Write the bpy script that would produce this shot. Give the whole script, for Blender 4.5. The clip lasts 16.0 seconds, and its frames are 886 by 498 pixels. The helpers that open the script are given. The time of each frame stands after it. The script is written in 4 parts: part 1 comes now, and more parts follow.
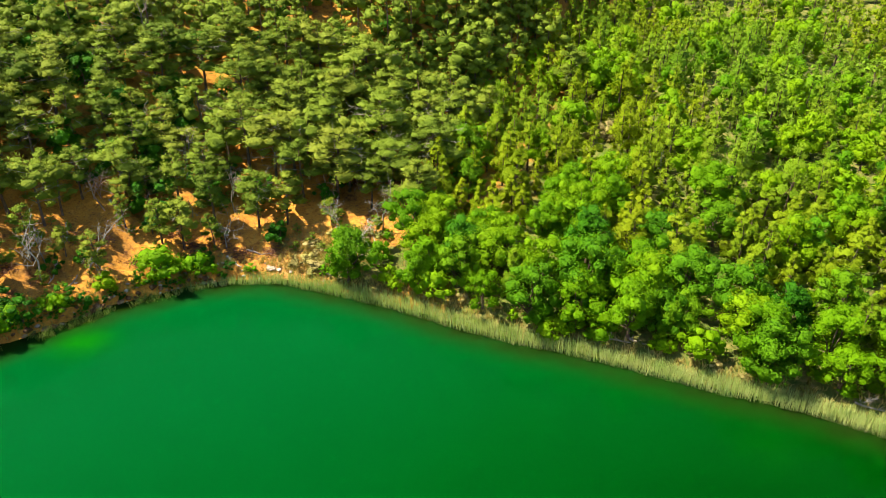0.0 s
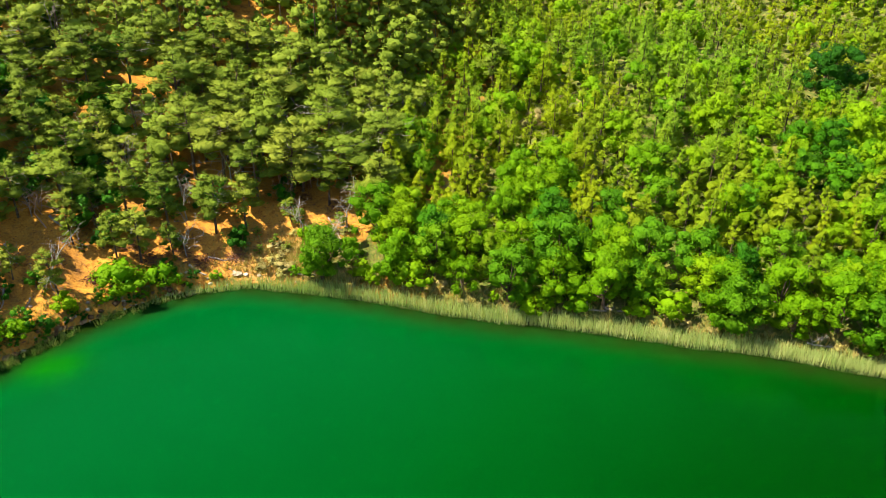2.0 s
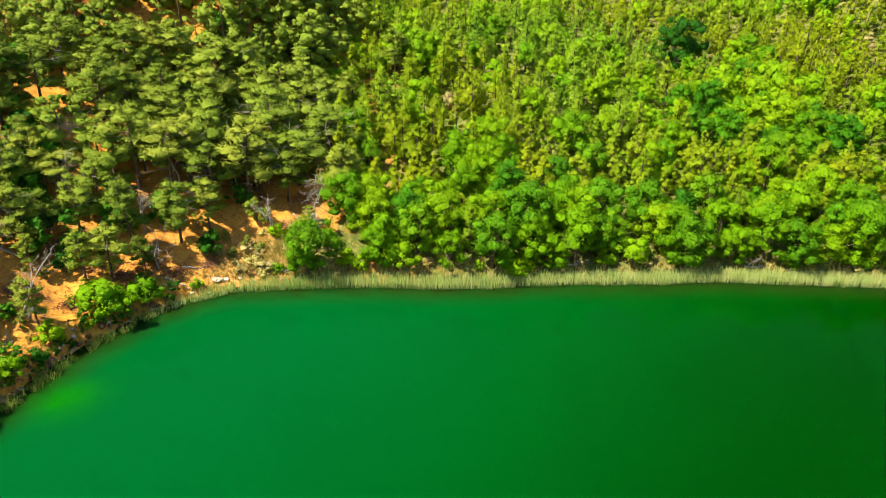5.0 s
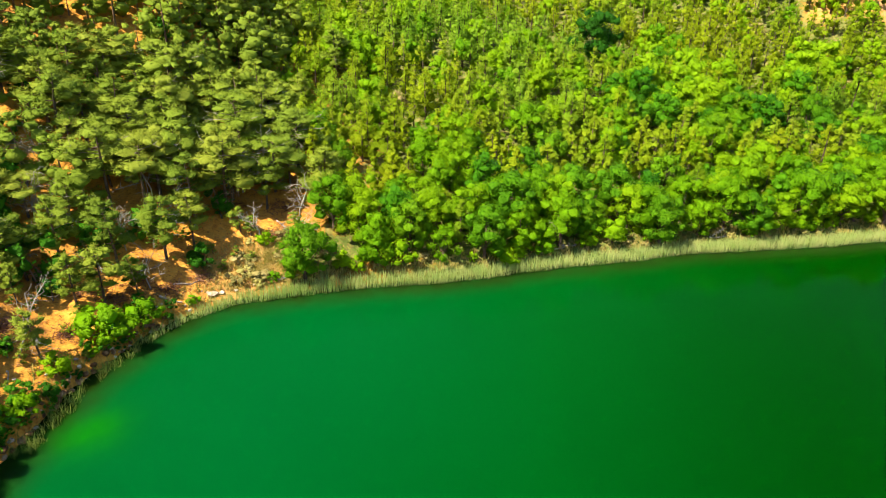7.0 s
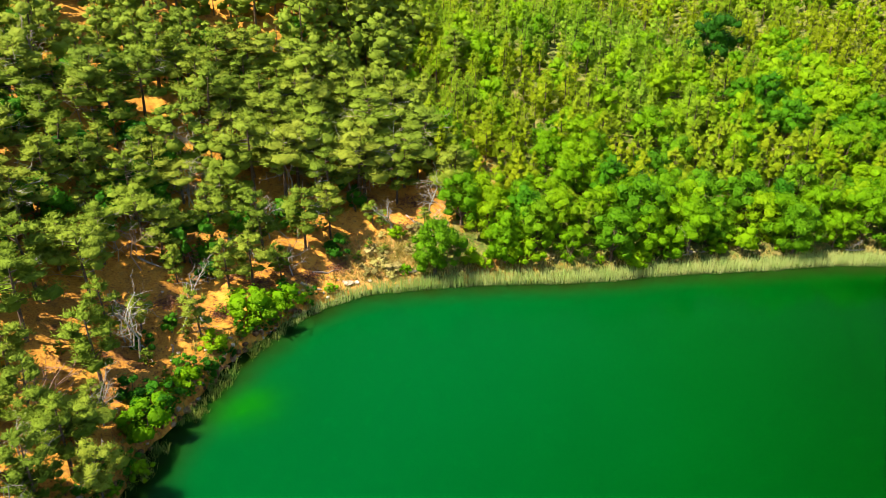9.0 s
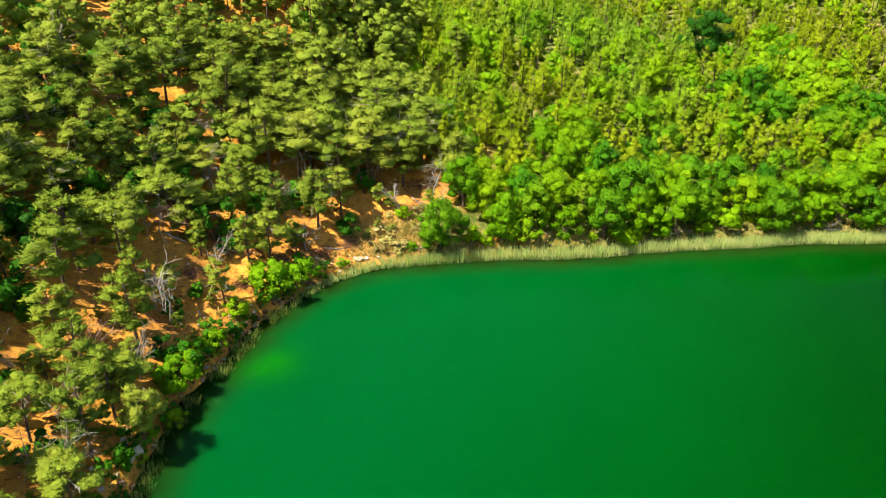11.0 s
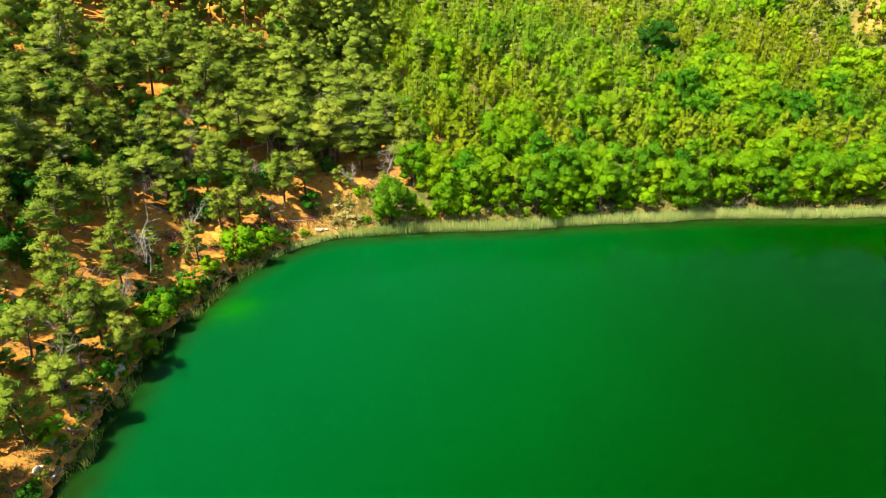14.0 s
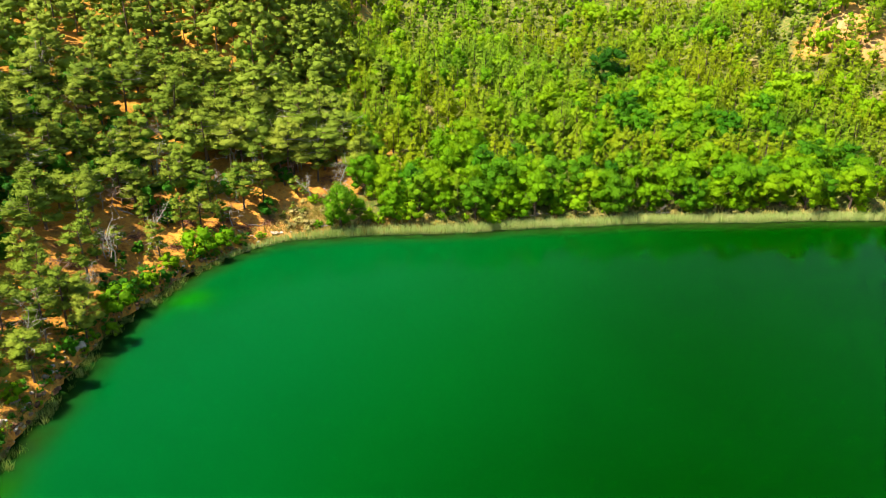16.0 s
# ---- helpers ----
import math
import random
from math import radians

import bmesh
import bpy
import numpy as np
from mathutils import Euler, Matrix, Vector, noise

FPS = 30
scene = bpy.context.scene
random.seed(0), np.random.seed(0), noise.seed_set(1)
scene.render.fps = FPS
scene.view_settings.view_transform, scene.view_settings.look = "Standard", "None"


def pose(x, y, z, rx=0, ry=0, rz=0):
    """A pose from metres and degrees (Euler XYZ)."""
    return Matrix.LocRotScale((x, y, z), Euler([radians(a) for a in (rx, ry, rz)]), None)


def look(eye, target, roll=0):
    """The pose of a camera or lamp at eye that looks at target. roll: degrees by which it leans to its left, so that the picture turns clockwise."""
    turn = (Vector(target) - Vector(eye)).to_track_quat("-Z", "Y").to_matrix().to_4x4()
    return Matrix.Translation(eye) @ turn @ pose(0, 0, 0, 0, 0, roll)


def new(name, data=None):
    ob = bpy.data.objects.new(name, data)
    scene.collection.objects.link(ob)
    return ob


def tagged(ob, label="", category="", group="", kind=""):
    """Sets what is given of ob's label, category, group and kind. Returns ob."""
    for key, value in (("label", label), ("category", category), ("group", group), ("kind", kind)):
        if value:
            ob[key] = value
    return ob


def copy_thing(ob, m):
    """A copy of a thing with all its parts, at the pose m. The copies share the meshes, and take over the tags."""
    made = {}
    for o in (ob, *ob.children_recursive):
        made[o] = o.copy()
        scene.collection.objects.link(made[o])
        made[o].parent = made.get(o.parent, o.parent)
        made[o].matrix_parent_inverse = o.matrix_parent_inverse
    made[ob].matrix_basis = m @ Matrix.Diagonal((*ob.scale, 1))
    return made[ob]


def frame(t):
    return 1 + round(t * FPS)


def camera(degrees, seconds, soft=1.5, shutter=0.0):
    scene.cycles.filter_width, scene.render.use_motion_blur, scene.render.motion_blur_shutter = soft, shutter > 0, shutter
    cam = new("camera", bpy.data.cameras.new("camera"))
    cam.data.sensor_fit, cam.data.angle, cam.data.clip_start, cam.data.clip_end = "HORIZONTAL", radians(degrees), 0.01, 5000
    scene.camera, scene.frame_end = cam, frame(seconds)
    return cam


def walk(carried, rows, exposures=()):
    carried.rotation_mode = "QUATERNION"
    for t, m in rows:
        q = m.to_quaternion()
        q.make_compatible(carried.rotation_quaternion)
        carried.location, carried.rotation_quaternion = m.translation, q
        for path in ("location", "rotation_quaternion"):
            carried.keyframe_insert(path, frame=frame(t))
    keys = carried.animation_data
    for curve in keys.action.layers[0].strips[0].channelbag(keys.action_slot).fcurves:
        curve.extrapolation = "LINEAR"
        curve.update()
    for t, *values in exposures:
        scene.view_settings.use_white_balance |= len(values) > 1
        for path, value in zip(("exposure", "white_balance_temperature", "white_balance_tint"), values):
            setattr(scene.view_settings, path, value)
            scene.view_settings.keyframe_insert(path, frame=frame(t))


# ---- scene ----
# the camera and its flight
cam = camera(64.4, 16.0, soft=0.85)
PATH = [
    (0, (-0.322, 1.213, 48.55), (-0.318, 2.986, 47.624), 0.5),
    (0.5, (-3.465, 0.744, 48.514), (-3.371, 2.514, 47.588), 0.7),
    (1, (-6.649, 0.299, 48.458), (-6.465, 2.063, 47.533), 0.9),
    (1.5, (-9.959, -0.025, 48.389), (-9.688, 1.728, 47.466), 1.1),
    (2, (-13.434, -0.156, 48.297), (-13.076, 1.582, 47.373), 1.2),
    (2.5, (-17.041, -0.095, 48.211), (-16.597, 1.622, 47.286), 1.3),
    (3, (-20.614, 0.073, 48.116), (-20.088, 1.767, 47.191), 1.4),
    (3.5, (-24.082, 0.246, 48.032), (-23.479, 1.914, 47.108), 1.4),
    (4, (-27.621, 0.438, 47.974), (-26.944, 2.077, 47.05), 1.2),
    (4.5, (-31.272, 0.88, 47.931), (-30.521, 2.487, 47.006), 1.2),
    (5, (-35.001, 1.612, 47.915), (-34.175, 3.181, 46.99), 1.2),
    (5.2, (-36.42, 2.073, 47.917), (-35.565, 3.625, 46.99), 1.3),
    (5.6, (-39.244, 3.13, 47.916), (-38.318, 4.641, 46.99), 1.3),
    (6, (-42.004, 4.45, 47.914), (-40.996, 5.909, 46.989), 1.3),
    (6.4, (-44.651, 5.9, 47.915), (-43.576, 7.311, 46.99), 1.3),
    (6.8, (-47.133, 7.346, 47.92), (-46.03, 8.735, 46.996), 1.3),
    (7.1, (-48.859, 8.346, 47.929), (-47.773, 9.749, 47.006), 1.3),
    (7.3, (-49.932, 8.942, 47.938), (-48.882, 10.372, 47.015), 1.3),
    (7.5, (-50.889, 9.488, 47.952), (-49.886, 10.952, 47.029), 1.1),
    (8, (-52.543, 10.493, 48.07), (-51.62, 12.006, 47.144), 0.8),
    (8.5, (-53.866, 10.946, 48.185), (-52.948, 12.462, 47.258), 0.7),
    (9, (-54.907, 10.607, 48.269), (-53.992, 12.126, 47.344), 0.5),
    (9.5, (-56.021, 9.726, 48.358), (-55.106, 11.245, 47.433), 0.5),
    (10, (-57.146, 8.347, 48.452), (-56.23, 9.866, 47.527), 0.5),
    (10.5, (-58.257, 6.57, 48.545), (-57.341, 8.088, 47.62), 0.5),
    (11, (-59.329, 4.492, 48.632), (-58.412, 6.01, 47.707), 0.5),
    (11.3, (-59.942, 3.141, 48.679), (-59.025, 4.659, 47.755), 0.5),
    (11.5, (-60.32, 2.253, 48.691), (-59.403, 3.769, 47.764), 0.5),
    (12, (-61.112, -0.461, 48.737), (-60.193, 1.055, 47.81), 0.5),
    (12.5, (-61.576, -3.393, 48.761), (-60.655, -1.879, 47.835), 0.5),
    (13, (-61.673, -6.522, 48.808), (-60.75, -5.005, 47.889), 0.5),
    (13.5, (-61.473, -9.878, 48.834), (-60.544, -8.353, 47.934), 0.5),
    (14, (-61.009, -13.367, 48.838), (-60.074, -11.834, 47.956), 0.5),
    (14.5, (-60.409, -16.915, 48.833), (-59.468, -15.375, 47.971), 0.5),
    (15, (-59.808, -20.586, 48.866), (-58.858, -19.041, 48.024), 0.5),
    (15.5, (-59.548, -24.404, 48.921), (-58.59, -22.853, 48.098), 0.6),
    (16, (-59.596, -28.351, 48.978), (-58.631, -26.794, 48.175), 0.5),
]
walk(cam, [(t, look(eye, target, roll)) for t, eye, target, roll in PATH],
     exposures=[(0, 1.5), (16, 1.5)])

# ---- sky, sun and exposure ----
SUN_FROM, SUN_UP = Vector((-0.96, 0.22)), 56.0
world = bpy.data.worlds.new("sky")
scene.world = world
world.use_nodes = True
wn = world.node_tree
sky = wn.nodes.new("ShaderNodeTexSky")
sky.sky_type, sky.sun_disc = "NISHITA", False
sky.sun_elevation = radians(SUN_UP)
sky.sun_rotation = math.atan2(SUN_FROM.x, SUN_FROM.y)
sky.air_density, sky.dust_density, sky.ozone_density = 1.0, 0.6, 1.0
back = wn.nodes["Background"]
back.inputs["Strength"].default_value = 0.08
wn.links.new(sky.outputs["Color"], back.inputs["Color"])
lamp = bpy.data.lights.new("sun", "SUN")
lamp.energy, lamp.angle, lamp.color = 4.7, radians(0.53), (1.0, 0.92, 0.72)
c_up = math.cos(radians(SUN_UP))
way = SUN_FROM.normalized() * c_up
sun = new("sun", lamp)
sun.matrix_world = look((way.x * 100, way.y * 100, 200), (0, 0, 200 - 100 * math.sin(radians(SUN_UP))))


# ---- materials ----
def material(name):
    m = bpy.data.materials.new(name)
    m.use_nodes = True
    return m, m.node_tree.nodes, m.node_tree.links, m.node_tree.nodes["Principled BSDF"]


def node(nodes, kind, **values):
    n = nodes.new("ShaderNode" + kind)
    for k, v in values.items():
        n.inputs[k].default_value = v
    return n


def math_node(nodes, links, op, a, b):
    n = nodes.new("ShaderNodeMath")
    n.operation = op
    for i, v in enumerate((a, b)):
        if isinstance(v, (int, float)):
            n.inputs[i].default_value = v
        else:
            links.new(v, n.inputs[i])
    return n.outputs[0]


def ramp(nodes, links, fac, stops):
    r = nodes.new("ShaderNodeValToRGB")
    while len(r.color_ramp.elements) < len(stops):
        r.color_ramp.elements.new(0.5)
    for e, (p, c) in zip(r.color_ramp.elements, stops):
        e.position, e.color = p, (*c, 1)
    links.new(fac, r.inputs[0])
    return r.outputs[0]


def mix(nodes, links, fac, a, b, blend="MIX"):
    n = nodes.new("ShaderNodeMix")
    n.data_type, n.blend_type = "RGBA", blend
    for v, i in ((fac, 0), (a, 6), (b, 7)):
        if isinstance(v, (int, float)):
            n.inputs[i].default_value = v
        elif isinstance(v, tuple):
            n.inputs[i].default_value = (*v, 1)
        else:
            links.new(v, n.inputs[i])
    return n.outputs[2]


def place_noise(nodes, links, scale, detail=3.0, rough=0.55):
    """World-size noise, in lumps to the metre."""
    g = nodes.new("ShaderNodeNewGeometry")
    n = node(nodes, "TexNoise", Scale=scale, Detail=detail, Roughness=rough)
    links.new(g.outputs["Position"], n.inputs["Vector"])
    return n.outputs["Fac"]


def foliage(name, stops, through_share, gloss, patch=0.32, uneven=0.05, drift=None, relief=0.0):
    """Leaves: the tree's own tint, each leaf a little lighter or darker, thin enough to let light pass."""
    m, n, l, p = material(name)
    info, geo = n.new("ShaderNodeObjectInfo"), n.new("ShaderNodeNewGeometry")
    tint = n.new("ShaderNodeAttribute")
    tint.attribute_name = "tint"
    own = math_node(n, l, "FRACT", math_node(n, l, "ADD", info.outputs["Random"], tint.outputs["Fac"]), 0)
    big = place_noise(n, l, 0.55, 2.0)
    own = math_node(n, l, "ADD", math_node(n, l, "MULTIPLY", own, 0.62), math_node(n, l, "ADD", math_node(n, l, "MULTIPLY", big, patch), (0.5 - patch) * 0.5))
    base = ramp(n, l, own, stops)
    if drift:  # whole groups of trees paler and bluer, others yellower
        wide = ramp(n, l, place_noise(n, l, 0.022, 2.0), [(0.42, (0, 0, 0)), (0.62, (1, 1, 1))])
        base = mix(n, l, wide, base, mix(n, l, 1.0, base, drift, "MULTIPLY"))
    leaf = ramp(n, l, geo.outputs["Random Per Island"], [(0.0, (1 - uneven,) * 3), (0.6, (1.0, 1.0, 1.0)), (1.0, (1 + uneven, 1 + 0.85 * uneven, 1 + 0.6 * uneven))])
    colour = mix(n, l, 1.0, base, leaf, "MULTIPLY")
    l.new(colour, p.inputs["Base Color"])
    p.inputs["Roughness"].default_value = gloss
    p.inputs["Specular IOR Level"].default_value = 0.1
    if relief:
        b = node(n, "Bump", Strength=1.0, Distance=relief)
        l.new(place_noise(n, l, 3.4, 3.0, 0.7), b.inputs["Height"])
        l.new(b.outputs[0], p.inputs["Normal"])
    thin = n.new("ShaderNodeBsdfTranslucent")
    l.new(mix(n, l, 1.0, colour, (1.1, 1.25, 0.7), "MULTIPLY"), thin.inputs["Color"])
    both = n.new("ShaderNodeMixShader")
    both.inputs[0].default_value = through_share
    l.new(p.outputs[0], both.inputs[1])
    l.new(thin.outputs[0], both.inputs[2])
    l.new(both.outputs[0], n["Material Output"].inputs["Surface"])
    return m


def rough_stuff(name, stops, scale, bump_scale, strength, roughness=0.9, detail=5.0):
    """Bark, stone, dead wood: two sizes of noise in colour and relief."""
    m, n, l, p = material(name)
    info = n.new("ShaderNodeObjectInfo")
    coarse = place_noise(n, l, scale, detail)
    fac = math_node(n, l, "ADD", coarse, math_node(n, l, "MULTIPLY", math_node(n, l, "SUBTRACT", info.outputs["Random"], 0.5), 0.3))
    l.new(ramp(n, l, fac, stops), p.inputs["Base Color"])
    b = node(n, "Bump", Strength=strength, Distance=0.05)
    l.new(place_noise(n, l, bump_scale, 6.0), b.inputs["Height"])
    l.new(b.outputs[0], p.inputs["Normal"])
    p.inputs["Roughness"].default_value = roughness
    p.inputs["Specular IOR Level"].default_value = 0.2
    return m


LEAF = foliage("broad_leaves", [(0.15, (0.09, 0.245, 0.001)), (0.5, (0.17, 0.35, 0.001)), (0.85, (0.25, 0.405, 0.002))], 0.36, 0.5, relief=0.35)
LEAF_DARK = foliage("dark_leaves", [(0.15, (0.016, 0.085, 0.002)), (0.5, (0.032, 0.145, 0.002)), (0.85, (0.062, 0.205, 0.003))], 0.22, 0.5, relief=0.35)
LEAF_DEEP = foliage("saturated_green_leaves", [(0.15, (0.022, 0.12, 0.001)), (0.5, (0.055, 0.195, 0.001)), (0.85, (0.10, 0.27, 0.002))], 0.22, 0.5, relief=0.35)
LEAF_MID = foliage("deep_green_leaves", [(0.15, (0.035, 0.155, 0.002)), (0.5, (0.09, 0.245, 0.002)), (0.85, (0.16, 0.32, 0.003))], 0.28, 0.5, relief=0.35)
NEEDLE = foliage("old_pine_needles", [(0.15, (0.11, 0.17, 0.013)), (0.5, (0.195, 0.27, 0.019)), (0.85, (0.28, 0.325, 0.03))], 0.22, 0.6, relief=0.3)
NEEDLE_YOUNG = foliage("young_pine_needles", [(0.15, (0.19, 0.28, 0.003)), (0.5, (0.265, 0.35, 0.004)), (0.85, (0.32, 0.385, 0.006))], 0.4, 0.6, drift=(0.82, 1.05, 4.0), relief=0.3)
REED = foliage("reed_blades", [(0.15, (0.22, 0.36, 0.08)), (0.5, (0.42, 0.48, 0.16)), (0.85, (0.58, 0.55, 0.25))], 0.2, 0.6, 0.8)
OLIVE_REED = foliage("olive_reed_blades", [(0.15, (0.07, 0.13, 0.02)), (0.5, (0.16, 0.23, 0.04)), (0.85, (0.34, 0.36, 0.09))], 0.2, 0.6, 0.8)
STRAW = foliage("dry_grass", [(0.15, (0.22, 0.22, 0.04)), (0.5, (0.42, 0.33, 0.09)), (0.85, (0.52, 0.38, 0.13))], 0.2, 0.7, 0.6)
DRY_LEAF = foliage("dry_shrub_leaves", [(0.15, (0.15, 0.13, 0.035)), (0.5, (0.30, 0.24, 0.08)), (0.85, (0.42, 0.33, 0.13))], 0.2, 0.7, 0.6)
OLIVE = foliage("olive_grass", [(0.15, (0.14, 0.16, 0.03)), (0.5, (0.26, 0.25, 0.06)), (0.85, (0.40, 0.33, 0.10))], 0.2, 0.7, 0.6)
BARK = rough_stuff("pine_bark", [(0.3, (0.06, 0.04, 0.03)), (0.7, (0.2, 0.13, 0.09))], 3.0, 14.0, 0.6)
DEADWOOD = rough_stuff("bleached_wood", [(0.3, (0.22, 0.18, 0.15)), (0.7, (0.47, 0.41, 0.35))], 2.0, 18.0, 0.4)
PINKWOOD = rough_stuff("red_grey_dead_wood", [(0.3, (0.20, 0.11, 0.08)), (0.7, (0.42, 0.27, 0.2))], 2.0, 18.0, 0.4)
TWIG = rough_stuff("red_brown_twigs", [(0.3, (0.09, 0.035, 0.02)), (0.7, (0.24, 0.11, 0.06))], 1.5, 12.0, 0.5)
BANK_SHADE_STONE = rough_stuff("bank_shade_stone", [(0.3, (0.06, 0.025, 0.01)), (0.55, (0.20, 0.10, 0.045)), (0.75, (0.40, 0.26, 0.14))], 1.6, 6.0, 0.8)
STONE = rough_stuff("pale_stone", [(0.3, (0.30, 0.20, 0.13)), (0.5, (0.46, 0.36, 0.27)), (0.72, (0.62, 0.54, 0.45))], 1.3, 7.0, 0.7)


def make_soil():
    m, n, l, p = material("orange_soil")
    big, mid, fine = place_noise(n, l, 0.12, 4.0), place_noise(n, l, 0.8, 5.0, 0.65), place_noise(n, l, 5.0, 4.0, 0.7)
    soil = ramp(n, l, math_node(n, l, "ADD", math_node(n, l, "MULTIPLY", mid, 0.7), math_node(n, l, "MULTIPLY", fine, 0.35)),
                [(0.32, (0.11, 0.04, 0.012)), (0.45, (0.46, 0.19, 0.03)), (0.58, (0.67, 0.315, 0.045)), (0.76, (0.72, 0.43, 0.10))])
    litter = ramp(n, l, fine, [(0.3, (0.07, 0.03, 0.012)), (0.55, (0.24, 0.10, 0.03)), (0.75, (0.42, 0.21, 0.06))])
    ground = mix(n, l, ramp(n, l, math_node(n, l, "ADD", math_node(n, l, "MULTIPLY", big, 0.5), math_node(n, l, "MULTIPLY", mid, 0.5)),
                            [(0.50, (0, 0, 0)), (0.63, (1, 1, 1))]), soil, litter)
    clay = n.new("ShaderNodeAttribute")
    clay.attribute_name = "clay"
    pale = ramp(n, l, mid, [(0.3, (0.30, 0.17, 0.07)), (0.55, (0.42, 0.27, 0.12)), (0.75, (0.49, 0.34, 0.17))])
    ground = mix(n, l, clay.outputs["Fac"], ground, pale)
    turf = ramp(n, l, mid, [(0.3, (0.04, 0.08, 0.012)), (0.5, (0.13, 0.14, 0.03)), (0.7, (0.28, 0.21, 0.07))])
    grassy = n.new("ShaderNodeAttribute")
    grassy.attribute_name = "turf"
    share = ramp(n, l, math_node(n, l, "ADD", grassy.outputs["Fac"], math_node(n, l, "MULTIPLY", math_node(n, l, "SUBTRACT", mid, 0.5), 0.9)),
                 [(0.4, (0, 0, 0)), (0.6, (1, 1, 1))])
    l.new(mix(n, l, share, ground, turf), p.inputs["Base Color"])
    b = node(n, "Bump", Strength=0.8, Distance=0.25)
    l.new(math_node(n, l, "ADD", mid, math_node(n, l, "MULTIPLY", fine, 0.4)), b.inputs["Height"])
    l.new(b.outputs[0], p.inputs["Normal"])
    p.inputs["Roughness"].default_value, p.inputs["Specular IOR Level"].default_value = 0.95, 0.1
    return m


def make_water():
    m, n, l, p = material("green_lake_water")
    big, mid = place_noise(n, l, 0.025, 2.0), place_noise(n, l, 0.3, 3.0)
    # open-water colour carries a brightness change that really follows the view
    lake_tone = n.new("ShaderNodeAttribute")
    lake_tone.attribute_name = "lake_tone"
    deep = ramp(n, l, math_node(n, l, "ADD", lake_tone.outputs["Fac"], math_node(n, l, "MULTIPLY", math_node(n, l, "SUBTRACT", big, 0.5), 0.3)),
                [(0.0, (0.0, 0.060, 0.0083)), (0.5, (0.0, 0.0485, 0.0032)), (1.0, (0.0, 0.0245, 0.0))])
    shoal, weed = n.new("ShaderNodeAttribute"), n.new("ShaderNodeAttribute")
    shoal.attribute_name, weed.attribute_name = "shoal", "weed"
    wavy = math_node(n, l, "MULTIPLY", shoal.outputs["Fac"], math_node(n, l, "ADD", 0.35, math_node(n, l, "MULTIPLY", mid, 1.3)))
    colour = mix(n, l, wavy, deep, (0.008, 0.022, 0.002))
    patch = math_node(n, l, "MULTIPLY", weed.outputs["Fac"], math_node(n, l, "ADD", 0.3, mid))
    colour = mix(n, l, patch, colour, (0.002, 0.10, 0.0))
    l.new(colour, p.inputs["Base Color"])
    p.inputs["Roughness"].default_value, p.inputs["IOR"].default_value = 0.12, 1.33
    p.inputs["Specular IOR Level"].default_value = 0.04
    p.inputs["Subsurface Weight"].default_value, p.inputs["Subsurface Scale"].default_value = 1.0, 6.0
    p.inputs["Subsurface Radius"].default_value = (1.0, 1.0, 1.0)
    b = node(n, "Bump", Strength=0.12, Distance=0.05)
    l.new(place_noise(n, l, 2.2, 3.0), b.inputs["Height"])
    l.new(b.outputs[0], p.inputs["Normal"])
    return m


SOIL, WATER = make_soil(), make_water()

# ---- lie of the land: the shore line, then the height of the ground ----
SHORE = np.array([
    (-420, -700), (-230, -260), (-130, -85), (-95, -20), (-78, 20), (-68, 41), (-64.6, 46.6), (-61, 53), (-56.4, 60.2),
    (-52, 67), (-45.6, 72.4), (-41.3, 76.8), (-37, 79.4), (-33, 81.8), (-28, 83.3), (-22, 83.4), (-13, 80), (-6, 77),
    (1, 73.2), (8, 70), (14, 68), (21, 65), (29, 61.2), (37, 58.2), (44, 54.2), (57, 46.9), (64, 43.8), (80, 34.6),
    (110, 15), (150, -18), (220, -90), (310, -260), (420, -700)], float)


def shore_distance(x, y):
    """Metres inland from the water's edge; minus over the lake."""
    x, y = np.asarray(x, float), np.asarray(y, float)
    best, side = np.full(x.shape, 1e9), np.zeros(x.shape)
    for (ax, ay), (bx, by) in zip(SHORE[:-1], SHORE[1:]):
        ux, uy = bx - ax, by - ay
        k = np.clip(((x - ax) * ux + (y - ay) * uy) / (ux * ux + uy * uy), 0, 1)
        gap = np.hypot(x - ax - k * ux, y - ay - k * uy)
        s = ux * (y - ay) - uy * (x - ax)
        near = gap < best
        best, side = np.where(near, gap, best), np.where(near, s, side)
    return np.where(side >= 0, best, -best)


def ease(v, a, b):
    k = np.clip((np.asarray(v, float) - a) / (b - a), 0, 1)
    return k * k * (3 - 2 * k)


def left_share(x, y):
    """1 on the steep pine slope, 0 on the gentle leafy side of the gully."""
    return 1 - ease(x + 8 - 0.42 * (np.asarray(y, float) - 85), -24, 28)


